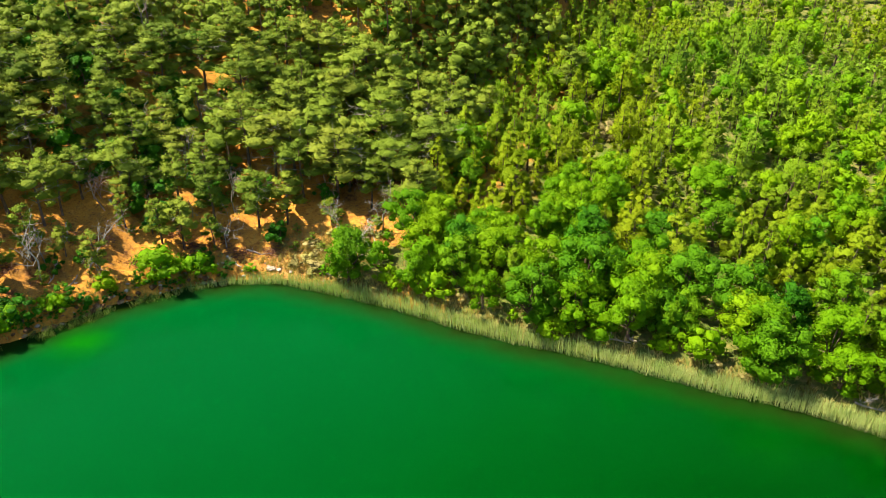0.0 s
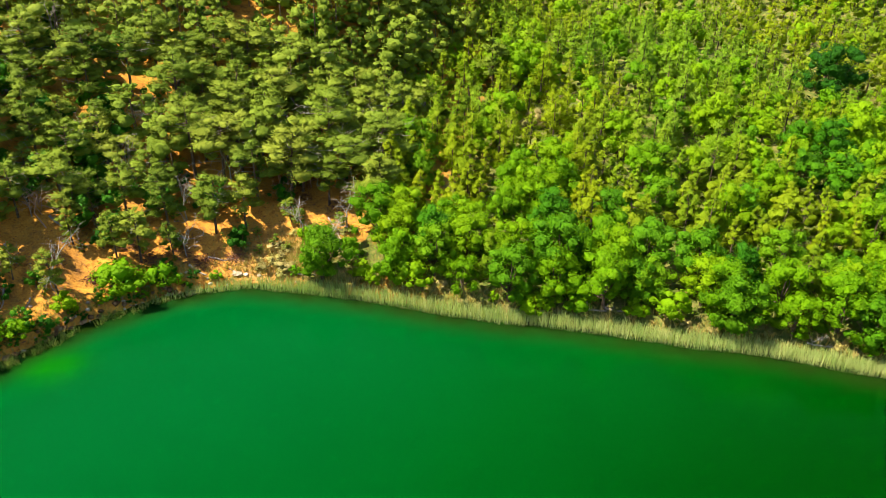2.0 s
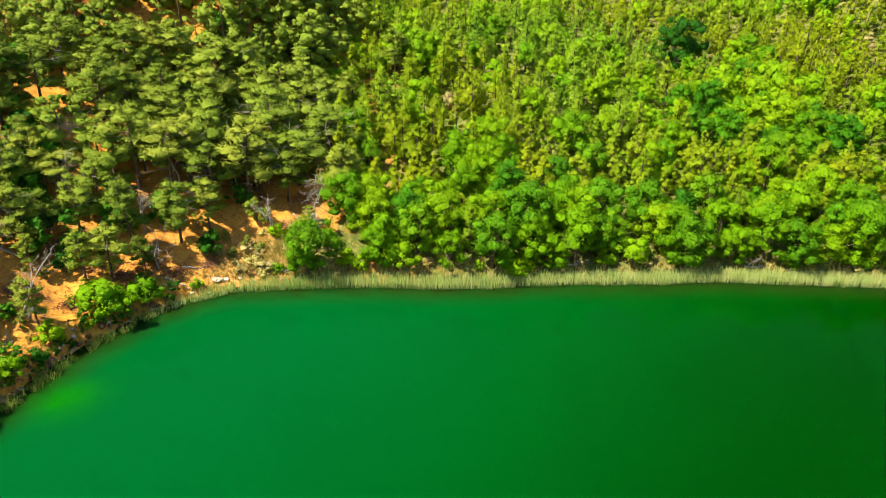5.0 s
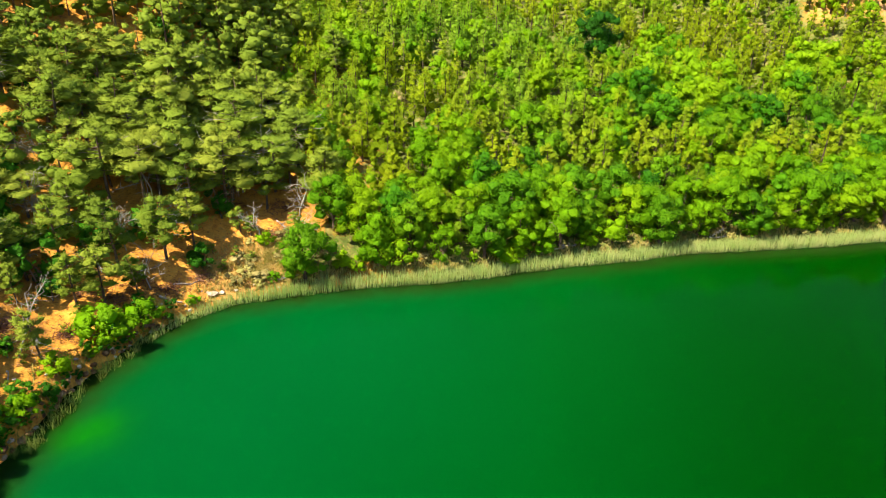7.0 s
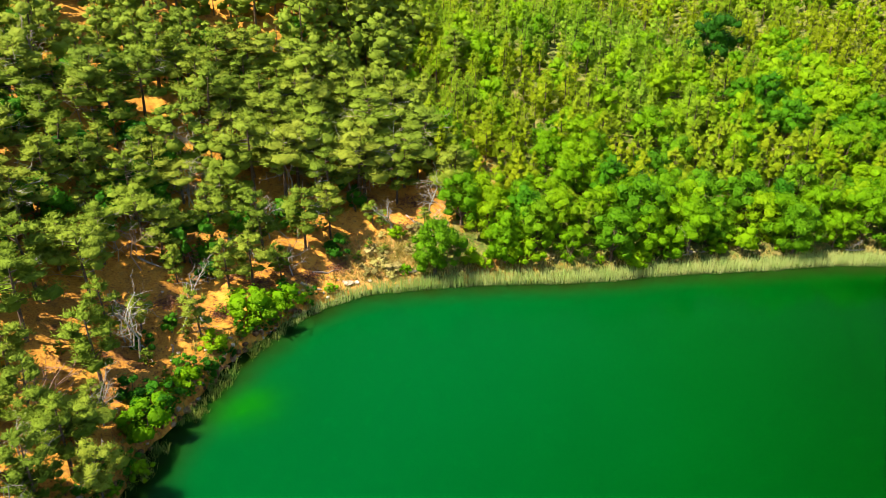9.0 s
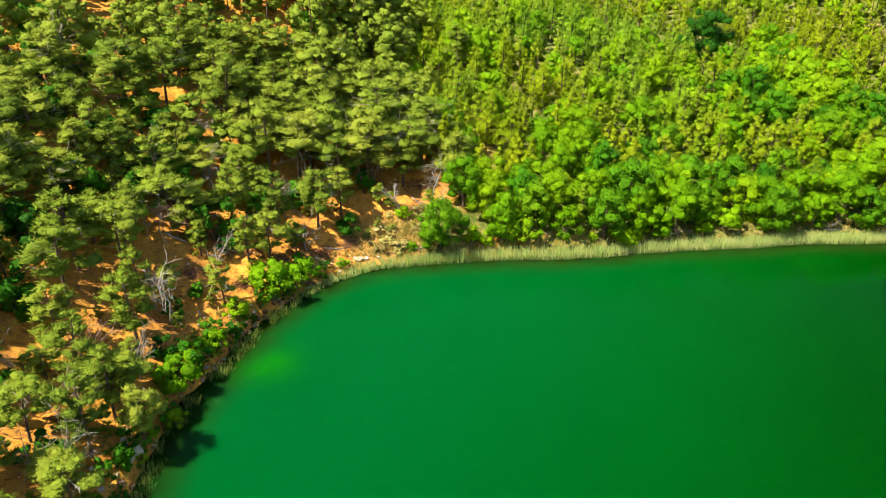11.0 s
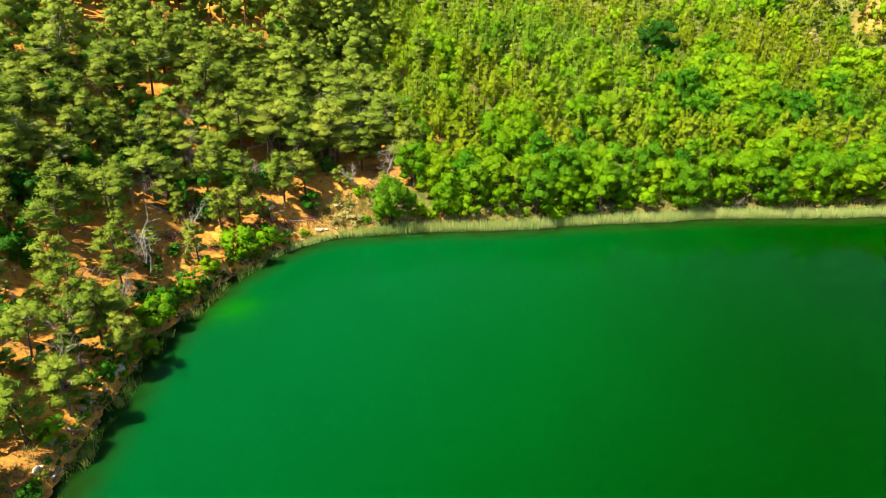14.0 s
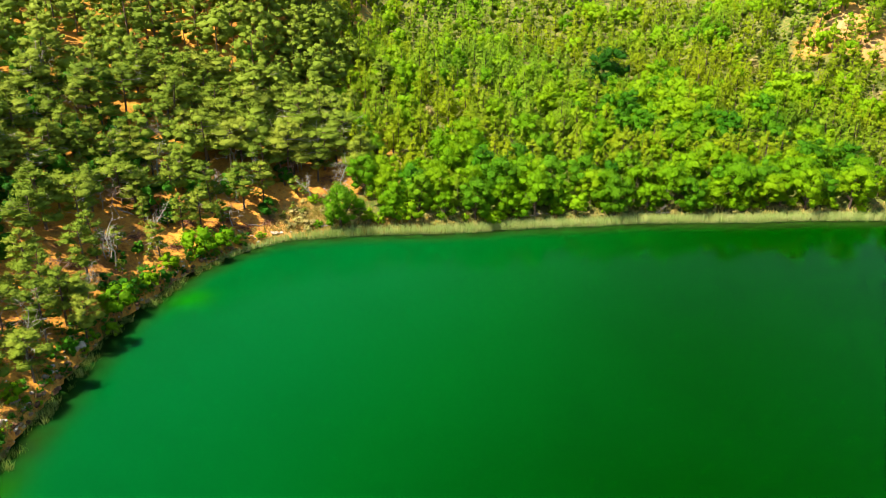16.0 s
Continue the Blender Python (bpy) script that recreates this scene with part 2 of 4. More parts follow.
def ground_z(x, y):
    x, y = np.asarray(x, float), np.asarray(y, float)
    d = shore_distance(x, y)
    w = left_share(x, y)
    edge = 1.5 + 0.2 * w
    land = np.maximum(d - edge, 0)
    bank = (1.1 + 0.5 * np.sin(0.55 * x + 0.4 * y) * np.sin(0.23 * x - 0.31 * y)) * (1 - 0.75 * np.exp(-((x + 20) / 9) ** 2))  # the undercut bank runs out at the bay's head
    steep = bank * (1 - np.exp(-land / (0.35 + 0.25 * np.sin(0.7 * x + 1.1 * y)))) + 0.36 * land + 0.08 * np.maximum(land - 10, 0)
    steep = np.where(land > 70, steep - 0.25 * (land - 70), steep)
    mild = 0.9 * (1 - np.exp(-land / 1.0)) + 2.4 * (1 - np.exp(-land / 14)) + 0.06 * land + 0.16 * np.maximum(land - 140, 0)
    z = w * steep + (1 - w) * mild
    z = z + 5 * np.exp(-(((x - 42) / 40) ** 2 + ((y - 160) / 40) ** 2))
    z = z + 24 * np.exp(-(((x - 185) / 36) ** 2 + ((y - 115) / 36) ** 2))
    z = z - 4.5 * np.exp(-(((x - 98) / 12) ** 2 + ((y - 131) / 12) ** 2))  # the gully of the great tree
    off = 0.857 * (x + 14 - 0.6 * (y - 95))  # the ravine between the two slopes
    z = z - 10 * ease(y, 92, 132) * (1 - ease(y, 165, 240)) * np.exp(-(off / 15) ** 2)
    z = z + np.minimum(land, 20) / 20 * (0.9 * np.sin(x * 0.13 + 1.0) * np.sin(y * 0.11) + 0.35 * np.sin(x * 0.41 + y * 0.23))
    wet = np.maximum(-6.0, -0.35 + (0.33 - 0.13 * w) * np.minimum(d, edge))
    z = np.where(d < edge, wet, z)
    return np.minimum(z, 150)


# ---- helpers for meshes ----
def mesh_of(name, verts, faces, mats, tint=None, slots=None, smooth=False, normals=None):
    """A mesh from arrays: faces is (m, 3) or (m, 4); normals round off the clumps of leaves."""
    me = bpy.data.meshes.new(name)
    verts, faces = np.asarray(verts, np.float32), np.asarray(faces, np.int32)
    k = faces.shape[1]
    me.vertices.add(len(verts))
    me.vertices.foreach_set("co", verts.ravel())
    me.loops.add(faces.size)
    me.loops.foreach_set("vertex_index", faces.ravel())
    me.polygons.add(len(faces))
    me.polygons.foreach_set("loop_start", np.arange(0, faces.size, k, dtype=np.int32))
    for mat in mats if isinstance(mats, (list, tuple)) else [mats]:
        me.materials.append(mat)
    if slots is not None:
        me.polygons.foreach_set("material_index", np.asarray(slots, np.int32))
    if smooth or normals is not None:
        me.polygons.foreach_set("use_smooth", np.ones(len(faces), bool))
    if tint is not None:
        me.attributes.new("tint", "FLOAT", "POINT").data.foreach_set("value", np.asarray(tint, np.float32))
    me.update(calc_edges=True)
    if normals is not None:
        me.normals_split_custom_set_from_vertices(np.asarray(normals, np.float32).tolist())
    return me


def part(name, me, parent, label=""):
    ob = new(name, me)
    ob.parent = parent
    return tagged(ob, label)


def unit(v):
    return v / np.maximum(np.linalg.norm(v, axis=-1, keepdims=True), 1e-9)


def blades(rng, at, axis, length, width, facing):
    """Pointed leaves lying along axis, turned to face roughly along facing."""
    axis = unit(axis)
    side = unit(np.cross(axis, facing + 1e-3 * rng.normal(size=at.shape)))
    length, width = np.asarray(length)[:, None], np.asarray(width)[:, None]
    foot = at - axis * length * 0.7
    v = np.stack([foot - side * width, foot + side * width, at + axis * length], 1)
    return v.reshape(-1, 3), np.arange(3 * len(at)).reshape(-1, 3)


def tube(points, radii, sides=5):
    """A tapered round limb through points; quads, closed at its tip."""
    points, out, faces = np.asarray(points, float), [], []
    for i, (p, r) in enumerate(zip(points, radii)):
        t = unit(points[min(i + 1, len(points) - 1)] - points[max(i - 1, 0)])
        a = unit(np.cross(t, (0.31, 0.95, 0.05) if abs(t[2]) > 0.9 else (0, 0, 1)))
        b = np.cross(t, a)
        for k in range(sides):
            w = 2 * math.pi * k / sides
            out.append(p + r * (math.cos(w) * a + math.sin(w) * b))
    for i in range(len(points) - 1):
        for k in range(sides):
            q = (k + 1) % sides
            faces.append((i * sides + k, i * sides + q, (i + 1) * sides + q, (i + 1) * sides + k))
    return np.array(out), np.array(faces)


def gather(pieces):
    """Several (verts, faces) as one."""
    verts, faces, at = [], [], 0
    for v, f in pieces:
        verts.append(v)
        faces.append(np.asarray(f) + at)
        at += len(v)
    return np.concatenate(verts), np.concatenate(faces)


# ---- kinds of plants: each returns its wood and its leaves as arrays, base at the origin ----
GOLD = (1 + 5 ** 0.5) / 2
ICO = unit(np.array([(-1, GOLD, 0), (1, GOLD, 0), (-1, -GOLD, 0), (1, -GOLD, 0), (0, -1, GOLD), (0, 1, GOLD),
                     (0, -1, -GOLD), (0, 1, -GOLD), (GOLD, 0, -1), (GOLD, 0, 1), (-GOLD, 0, -1), (-GOLD, 0, 1)], float))
ICO_FACES = np.array([(0, 11, 5), (0, 5, 1), (0, 1, 7), (0, 7, 10), (0, 10, 11), (1, 5, 9), (5, 11, 4), (11, 10, 2), (10, 7, 6), (7, 1, 8),
                      (3, 9, 4), (3, 4, 2), (3, 2, 6), (3, 6, 8), (3, 8, 9), (4, 9, 5), (2, 4, 11), (6, 2, 10), (8, 6, 7), (9, 8, 1)])


def clumps(rng, at, r, squash, middle, whole_share=0.5):
    """The dense inside of a crown: uneven lumps of foliage, rounded as one with the whole crown."""
    at, r = np.asarray(at, float), np.asarray(r, float)
    n = len(at)
    v = ICO[None] * rng.uniform(0.6, 1.25, (n, 12, 1)) * r[:, None, None] * (1, 1, squash) + at[:, None]
    normal = unit((1.25 - whole_share) * ICO[None] + whole_share * unit(v - middle) + 0.25 * rng.normal(size=v.shape))
    return v.reshape(-1, 3), (np.arange(n)[:, None, None] * 12 + ICO_FACES[None]).reshape(-1, 3), normal.reshape(-1, 3)


def foliage_of(leaves, leaf_normals, lumps):
    v, f = gather([leaves, lumps[:2]])
    return v, f, np.concatenate([np.repeat(unit(leaf_normals), 3, 0), lumps[2]])


def leafy_shape(seed, height, radius, count, leaf, lobes=40):
    """A forked stem under a crown of round tufts, each a lump set with small leaves."""
    rng = np.random.default_rng(seed)
    wood, heart, size = [], [], []
    fork = np.array([0, 0, 0.22 * height])
    wood.append(tube([(0, 0, -0.3), (0.04, 0.02, 0.1 * height), fork], (0.035 * height, 0.028 * height, 0.022 * height), 6))
    for i in range(lobes):
        w = i * 2.39996 + rng.uniform(-0.4, 0.4)
        h = (i + 0.5) / lobes
        ring = math.sin(math.pi * min(0.97, 0.22 + 0.74 * h)) ** 0.7 * rng.uniform(0.45, 1.25)
        c = np.array([math.cos(w) * radius * 0.72 * ring, math.sin(w) * radius * 0.72 * ring, height * (0.17 + 0.70 * h)])
        c += rng.normal(size=3) * 0.13 * radius
        if i % 4 == 0:
            bend = (fork + c) / 2 + rng.normal(size=3) * 0.08 * radius
            wood.append(tube([fork * rng.uniform(0.6, 1), bend, c], (0.014 * height, 0.009 * height, 0.003 * height), 4))
        heart.append(c)
        size.append(radius * rng.uniform(0.15, 0.34) * min(1.6, (45 / lobes) ** 0.4))
    heart, size = np.array(heart), np.array(size)
    n = np.maximum(3, np.round(count * size ** 1.7 / (size ** 1.7).sum())).astype(int)
    at, r = np.repeat(heart, n, 0), np.repeat(size, n)[:, None]
    d = unit(rng.normal(size=at.shape) + (0, 0, 0.6))
    at = at + d * r * rng.uniform(0.78, 1.25, r.shape) * (1, 1, 0.88)
    middle = np.array([0, 0, 0.42 * height])
    face = unit(d + 0.45 * unit(at - middle) + 0.25 * rng.normal(size=at.shape))
    s = leaf * rng.uniform(0.65, 1.25, len(at))
    leaves = blades(rng, at, np.cross(face, rng.normal(size=at.shape)), s, 0.6 * s, face)
    normal = 0.55 * d + 0.4 * unit(at - middle) + 0.42 * rng.normal(size=at.shape)
    return gather(wood), foliage_of(leaves, normal, clumps(rng, heart, 0.74 * size, 0.88, middle))


def pine_shape(seed, height, radius, count, needle, bare=0.3, flat=0.5, branches=24, pads_each=2, wide=0.3, plump=0.5, every=1, whole_share=0.6):
    """A stem with limbs that carry domed tufts of needles, one above the other, with gaps between."""
    rng = np.random.default_rng(seed)
    lean = rng.normal(size=2) * 0.04 * height
    def stem(k):
        return np.array([lean[0] * k * k, lean[1] * k * k, k * height])
    wood = [tube([stem(0) - (0, 0, 0.4), stem(0.35), stem(0.7), stem(0.98)], [0.02 * height * f for f in (1.2, 0.85, 0.5, 0.12)], 6)]
    pads = []
    grain = min(1.5, (22 / branches) ** 0.5)
    for i in range(branches):
        k = bare + (0.97 - bare) * (i + rng.uniform(0, 1)) / branches
        q = (k - bare) / (1 - bare)
        reach = radius * (1 - q) ** flat * (0.65 + 0.35 * min(1, q * 3.5)) * rng.uniform(0.55, 1.12)
        w = i * 2.39996 + rng.uniform(-0.7, 0.7)
        rise = rng.uniform(-0.05, 0.3) + 0.35 * q
        a = stem(k)
        d = np.array([math.cos(w), math.sin(w), 0])
        tip = a + d * reach + np.array([0, 0, rise * reach])
        mid = a + d * reach * 0.5 + np.array([0, 0, rise * reach * 0.3])
        wood.append(tube([a, mid, tip], (0.007 * height, 0.005 * height, 0.002 * height), 3))
        side = np.array([-d[1], d[0], 0])
        for f, o, g in ((0.95, 0.12, 1.0), (0.55, -0.2, 0.8), (0.75, 0.4, 0.7))[:pads_each]:
            pads.append((*(a + (tip - a) * f + side * o * reach * rng.uniform(-1, 1.3)), grain * g * (0.042 * height + 0.24 * reach) * rng.uniform(0.7, 1.25)))
    pads.append((*stem(0.985), 0.06 * height))
    pads = np.array(pads)
    share = pads[:, 3] ** 1.7
    n = np.maximum(2, np.round(count * share / share.sum())).astype(int)
    at, r = np.repeat(pads[:, :3], n, 0), np.repeat(pads[:, 3], n)
    w, rho = rng.uniform(0, 2 * math.pi, len(at)), np.sqrt(rng.uniform(0, 1, len(at)))
    out = np.stack([np.cos(w) * rho, np.sin(w) * rho, 0 * w], 1)
    at = at + out * (r * rng.uniform(0.75, 1.25, len(at)))[:, None]
    at[:, 2] += (plump + 0.1) * r * (1 - rho ** 2) + rng.normal(size=len(at)) * 0.2 * r
    axis = out + 0.6 * rng.normal(size=at.shape) * (1, 1, 0.6) + (0, 0, 0.35)
    middle = np.array([0, 0, 0.45 * height])
    whole = unit((at - middle) * (1, 1, 0.7))
    face = out * 0.6 + whole * 0.6 + 0.2 * rng.normal(size=at.shape) + (0, 0, 0.6)
    s = needle * rng.uniform(0.6, 1.25, len(at))
    normal = out * (1.15 - whole_share) + whole * whole_share + (0, 0, 0.35) + (0.5 - 0.34 * whole_share) * rng.normal(size=at.shape)
    return gather(wood), foliage_of(blades(rng, at, axis, s, wide * s, face), normal, clumps(rng, pads[::every, :3], (0, 0.72, 0.9, 0.8)[every] * pads[::every, 3], plump, middle, whole_share))


def dead_shape(seed, height, spread=0.5, droop=0.0):
    """A bare tree: a stem that forks three times into thin grey twigs."""
    rng = np.random.default_rng(seed)
    pieces = []
    def grow(at, d, length, r, level):
        mid = at + d * length * 0.5 + rng.normal(size=3) * 0.06 * length
        end = at + d * length + rng.normal(size=3) * 0.08 * length - np.array([0, 0, droop * length * 0.2])
        pieces.append(tube([at, mid, end], (r, r * 0.8, r * 0.5), 5 if level == 0 else 3))
        if level == 3:
            return
        for i in range((8, 5, 3)[level]):
            k = rng.uniform(0.35, 1.0)
            turn = unit(d + spread * 1.7 * rng.normal(size=3) + np.array([0, 0, 0.15 - droop]))
            grow(at + (end - at) * k, turn, length * rng.uniform(0.35, 0.6), r * 0.45, level + 1)
    grow(np.array([0, 0, -0.2]), unit(np.array([0.08, 0.05, 1.0])), height * 0.75, 0.013 * height + 0.02, 0)
    return gather(pieces)


def dry_limbs(seed, height, radius, count):
    """Bare pale limbs that stick out of a living crown."""
    rng = np.random.default_rng(seed)
    pieces = []
    for i in range(count):
        w, k = rng.uniform(0, 6.28), rng.uniform(0.35, 0.8)
        a = np.array([0, 0, k * height])
        d = np.array([math.cos(w), math.sin(w), rng.uniform(-0.25, 0.5)])
        tip = a + d * radius * rng.uniform(0.8, 1.15)
        mid = a + (tip - a) * 0.55 + rng.normal(size=3) * 0.12
        pieces.append(tube([a, mid, tip], (0.045, 0.035, 0.015), 3))
        for _ in range(6):
            at = mid + (tip - mid) * rng.uniform(0, 1)
            pieces.append(tube([at, at + unit(d + 0.9 * rng.normal(size=3)) * rng.uniform(0.4, 1.0)], (0.022, 0.01), 3))
    return gather(pieces)


def kind_of_tree(name, wood, leaves, bark, leaf_mat, label, category, group="", tuft="crown", dead=None):
    """The pattern of one kind of tree, with trunk and crown, from which the others are copied."""
    top = tagged(new(name), label, category, group)
    if dead is None:
        part("trunk", mesh_of("trunk", *wood, bark, smooth=True), top)
    else:
        both = gather([wood, dead])
        part("trunk", mesh_of("trunk", *both, [bark, DEADWOOD], slots=[0] * len(wood[1]) + [1] * len(dead[1]), smooth=True), top, "brown trunk with bleached bare limbs")
    part(tuft, mesh_of(tuft, *leaves[:2], leaf_mat, normals=leaves[2]), top)
    return top


def stand(x, y, scale, turn, up=1.0, lean=0.0, sink=0.12):
    """The pose of a plant on the ground."""
    z = float(ground_z(x, y)) - sink
    return pose(x, y, z, lean * math.cos(turn), lean * math.sin(turn), math.degrees(turn)) @ Matrix.Diagonal((scale, scale, scale * up, 1))


class Kind:
    """A few patterns of one kind; the first use of each is the pattern itself."""
    def __init__(self, patterns, height):
        self.patterns, self.height, self.used = patterns, height, set()

    def put(self, i, x, y, height, turn, up=1.0, lean=0.0, label=""):
        ob = self.patterns[i % len(self.patterns)]
        m = stand(x, y, height / self.height / up, turn, up, lean)
        if i % len(self.patterns) in self.used:
            ob = copy_thing(ob, m @ Matrix.Diagonal((*(1 / v for v in ob.scale), 1)))
        else:
            self.used.add(i % len(self.patterns))
            ob.matrix_basis = m
        return tagged(ob, label)


# ---- the ground and the lake ----
def spread(core0, core1, step, outer0, outer1, growth=1.28):
    """Grid lines: even in the middle, ever wider outwards."""
    a = list(np.arange(core0, core1 + 1e-6, step))
    w, lo, hi = step, [core0], [core1]
    while lo[-1] > outer0 or hi[-1] < outer1:
        w *= growth
        lo.append(lo[-1] - w)
        hi.append(hi[-1] + w)
    return np.array(lo[:0:-1] + a + hi[1:])


def sheet(name, xs, ys, z_of, mat, layers):
    gx, gy = np.meshgrid(xs, ys)
    x, y = gx.ravel(), gy.ravel()
    nx = len(xs)
    i = (np.arange(len(ys) - 1)[:, None] * nx + np.arange(nx - 1)[None]).ravel()
    me = mesh_of(name, np.stack([x, y, z_of(x, y)], 1), np.stack([i, i + 1, i + nx + 1, i + nx], 1), mat, smooth=True)
    for key, fn in layers:
        me.attributes.new(key, "FLOAT", "POINT").data.foreach_set("value", fn(x, y).astype(np.float32))
    return new(name, me)


def rough_ground(x, y):
    d = shore_distance(x, y)
    bumps = 0.22 * np.sin(1.7 * x + 2.1 * np.sin(0.9 * y)) * np.sin(1.5 * y + 1.3 * np.sin(1.1 * x)) + 0.12 * np.sin(3.9 * x + y) * np.sin(3.3 * y - x)
    far = np.maximum(-640 - y, 0) * 0.25
    return np.maximum(ground_z(x, y) + bumps * ease(d, 1.5, 6), np.where(y < -640, far, -99))


def clay_share(x, y):
    """The pale earth: slide scars on the far hill, and the meadow."""
    dry = 0.7 * np.exp(-(((x + 16.5) / 7) ** 2 + ((y - 87.5) / 4) ** 2))  # the dry meadow at the bay's head
    return np.clip(dry + np.exp(-(((x - 166) / 11) ** 2 + ((y - 103) / 5) ** 2)) + np.exp(-(((x - 166) / 5) ** 2 + ((y - 89) / 7) ** 2)), 0, 1)


def turf_share(x, y):
    w = left_share(x, y)
    scar = clay_share(x, y)
    meadow = np.exp(-(((x + 14) / 11) ** 2 + ((y - 85.5) / 4.5) ** 2))
    track = np.exp(-(((x + 10.5) / 2.6) ** 2 + ((y - 95) / 3.6) ** 2))
    return np.clip((1 - w) * 0.75 + 0.8 * meadow - 1.2 * scar - track, 0, 1)


ground = tagged(sheet("ground", spread(-80, 62, 0.8, -2600, 2600, 1.12), spread(42, 100, 0.8, -2600, 2600, 1.12), rough_ground, SOIL, [("turf", turf_share), ("clay", clay_share)]),
                "steep bank of dry orange soil with needle litter and turf", "ground", kind="structure")


def shoal_share(x, y):
    d = shore_distance(x, y)
    return ease(d, -4.5, 0.5) * 0.9


def lake_tone_share(x, y):
    """View-dependent brightness of the water put into its colour: teal in the bay, darker off the long shore."""
    return ease(x - 1.4 * (y - 45), -66, 56)


def weed_share(x, y):
    return (1.15 * np.exp(-(((x + 42.6) / 3.1) ** 2 + ((y - 69.6) / 2.5) ** 2)) + 0.14 * np.exp(-(((x - 32) / 3) ** 2 + ((y - 53) / 3) ** 2))
            + 0.5 * np.exp(-(((x + 69) / 3) ** 2 + ((y - 38) / 4) ** 2)))


water = tagged(sheet("water", spread(-90, 120, 1.6, -700, 700), spread(10, 95, 1.6, -800, 120), lambda x, y: 0 * x, WATER,
                     [("shoal", shoal_share), ("weed", weed_share), ("lake_tone", lake_tone_share)]),
               "calm emerald green lake water with murky shallows", "lake", kind="structure")

def along_shore(x0, x1, step):
    """Points along the water's edge from x0 to x1, with the way inland."""
    out = []
    for a, b in zip(SHORE[:-1], SHORE[1:]):
        n = max(1, int(np.linalg.norm(b - a) / step))
        u = unit(b - a)
        for k in range(n):
            p = a + (b - a) * k / n
            if x0 <= p[0] <= x1 and p[1] > -40:
                out.append((p[0], p[1], -u[1], u[0]))
    return np.array(out)


# ---- the woods: patterns of each kind ----
OLD_PINES = [kind_of_tree("pine_tree", *pine_shape(10 + i, 9.0, (3.6, 3.2, 4.0, 3.3, 3.0, 3.7)[i], 1900, 0.28, (0.38, 0.28, 0.45, 0.25, 0.33, 0.4)[i],
                                                    (0.42, 0.52, 0.36, 0.48, 0.56, 0.42)[i], (15, 17, 14, 17, 16, 15)[i], 3, 0.2, 0.55), BARK, NEEDLE,
                          "grey-green old pine tree with a ragged layered crown", "tree", "pines of the slope", "crown",
                          dry_limbs(90 + i, 9.0, (2.9, 2.5, 3.3, 2.7, 2.5, 3.0)[i], (5, 0, 8, 0, 3, 10)[i]) if i not in (1, 3) else None) for i in range(6)]
YOUNG_PINES = [kind_of_tree("pine_tree", *pine_shape(30 + i, 8.0, (3.0, 2.6, 3.2, 2.8)[i], 1900, 0.25, (0.06, 0.05, 0.08, 0.04)[i], (0.75, 0.9, 0.7, 0.8)[i], 24, 2, 0.2, 0.9, 2, 1.05), BARK, NEEDLE_YOUNG,
                            "yellow-green young pine tree with a pointed crown", "tree", "pines of the valley side") for i in range(4)]
LEAFY = [kind_of_tree("broadleaf_tree", *leafy_shape(50 + i, 8.0, (3.6, 3.3, 3.9, 3.1, 3.5)[i], 2500, 0.15, (34, 30, 37, 28, 33)[i]), BARK, LEAF,
                      "bright green broadleaf tree with a dense rounded crown", "tree", "broadleaf trees by the lake") for i in range(5)]
LEAFY += [kind_of_tree("broadleaf_tree", *leafy_shape(60 + i, 8.0, (3.6, 3.3)[i], 2500, 0.15, (34, 30)[i]), BARK, LEAF_MID,
                       "deep green broadleaf tree with a dense rounded crown", "tree", "broadleaf trees by the lake") for i in range(2)]
DEEP = [kind_of_tree("broadleaf_tree", *leafy_shape(64 + i, 8.0, (3.5, 3.8)[i], 2500, 0.15, 34), BARK, LEAF_DEEP,
                     "dark saturated green broadleaf tree above the lake thicket", "tree", "broadleaf trees by the lake") for i in range(2)]
BUSHES = [kind_of_tree("bush", *leafy_shape(70 + i, 3.0, (2.0, 1.7)[i], 420, 0.13, 14), BARK, LEAF,
                       "vivid green leafy bush on the orange bank", "bush", "bushes on the bank", "foliage") for i in range(2)]
DARK_BUSHES = [kind_of_tree("bush", *leafy_shape(80 + i, 3.0, (1.7, 1.5)[i], 300, 0.12, 11), BARK, LEAF_DARK,
                            "dark green evergreen bush under the pines", "bush", "undergrowth below the pines", "foliage") for i in range(2)]
deep_tree = Kind(DEEP, 8.0)
old_pine, young_pine, leafy, bush, dark_bush = Kind(OLD_PINES, 9.0), Kind(YOUNG_PINES, 8.0), Kind(LEAFY, 8.0), Kind(BUSHES, 3.0), Kind(DARK_BUSHES, 3.0)

# x, y, height of the trees that stand out
SLOPE_PINES = [
    (-32.9, 92.7, 9.4), (-38.7, 95.3, 9.0), (-44.5, 89.8, 5.2), (-36.1, 87.9, 7.2), (-55.1, 75.4, 9.0), (-44.3, 80.5, 6.6), (-58.7, 87.3, 10.3),
    (-60.6, 82.0, 9.8), (-61.2, 69.6, 8.5), (-66.1, 64.0, 6.2), (-61.7, 61.7, 8.2), (-59.1, 65.9, 7.9), (-57.3, 62.6, 6.2), (-64.4, 57.4, 4.8),
    (-67.7, 50.9, 7.3), (-68.9, 60.4, 4.3), (-26.9, 93.6, 8.7), (-50.0, 83.2, 4.5), (-22.9, 94.3, 7.7), (-32.1, 88.8, 5.4),
    (-54.0, 86.9, 9.4), (-51.6, 93.4, 7.7), (-53.1, 81.0, 7.6), (-39.0, 87.9, 6.7)]
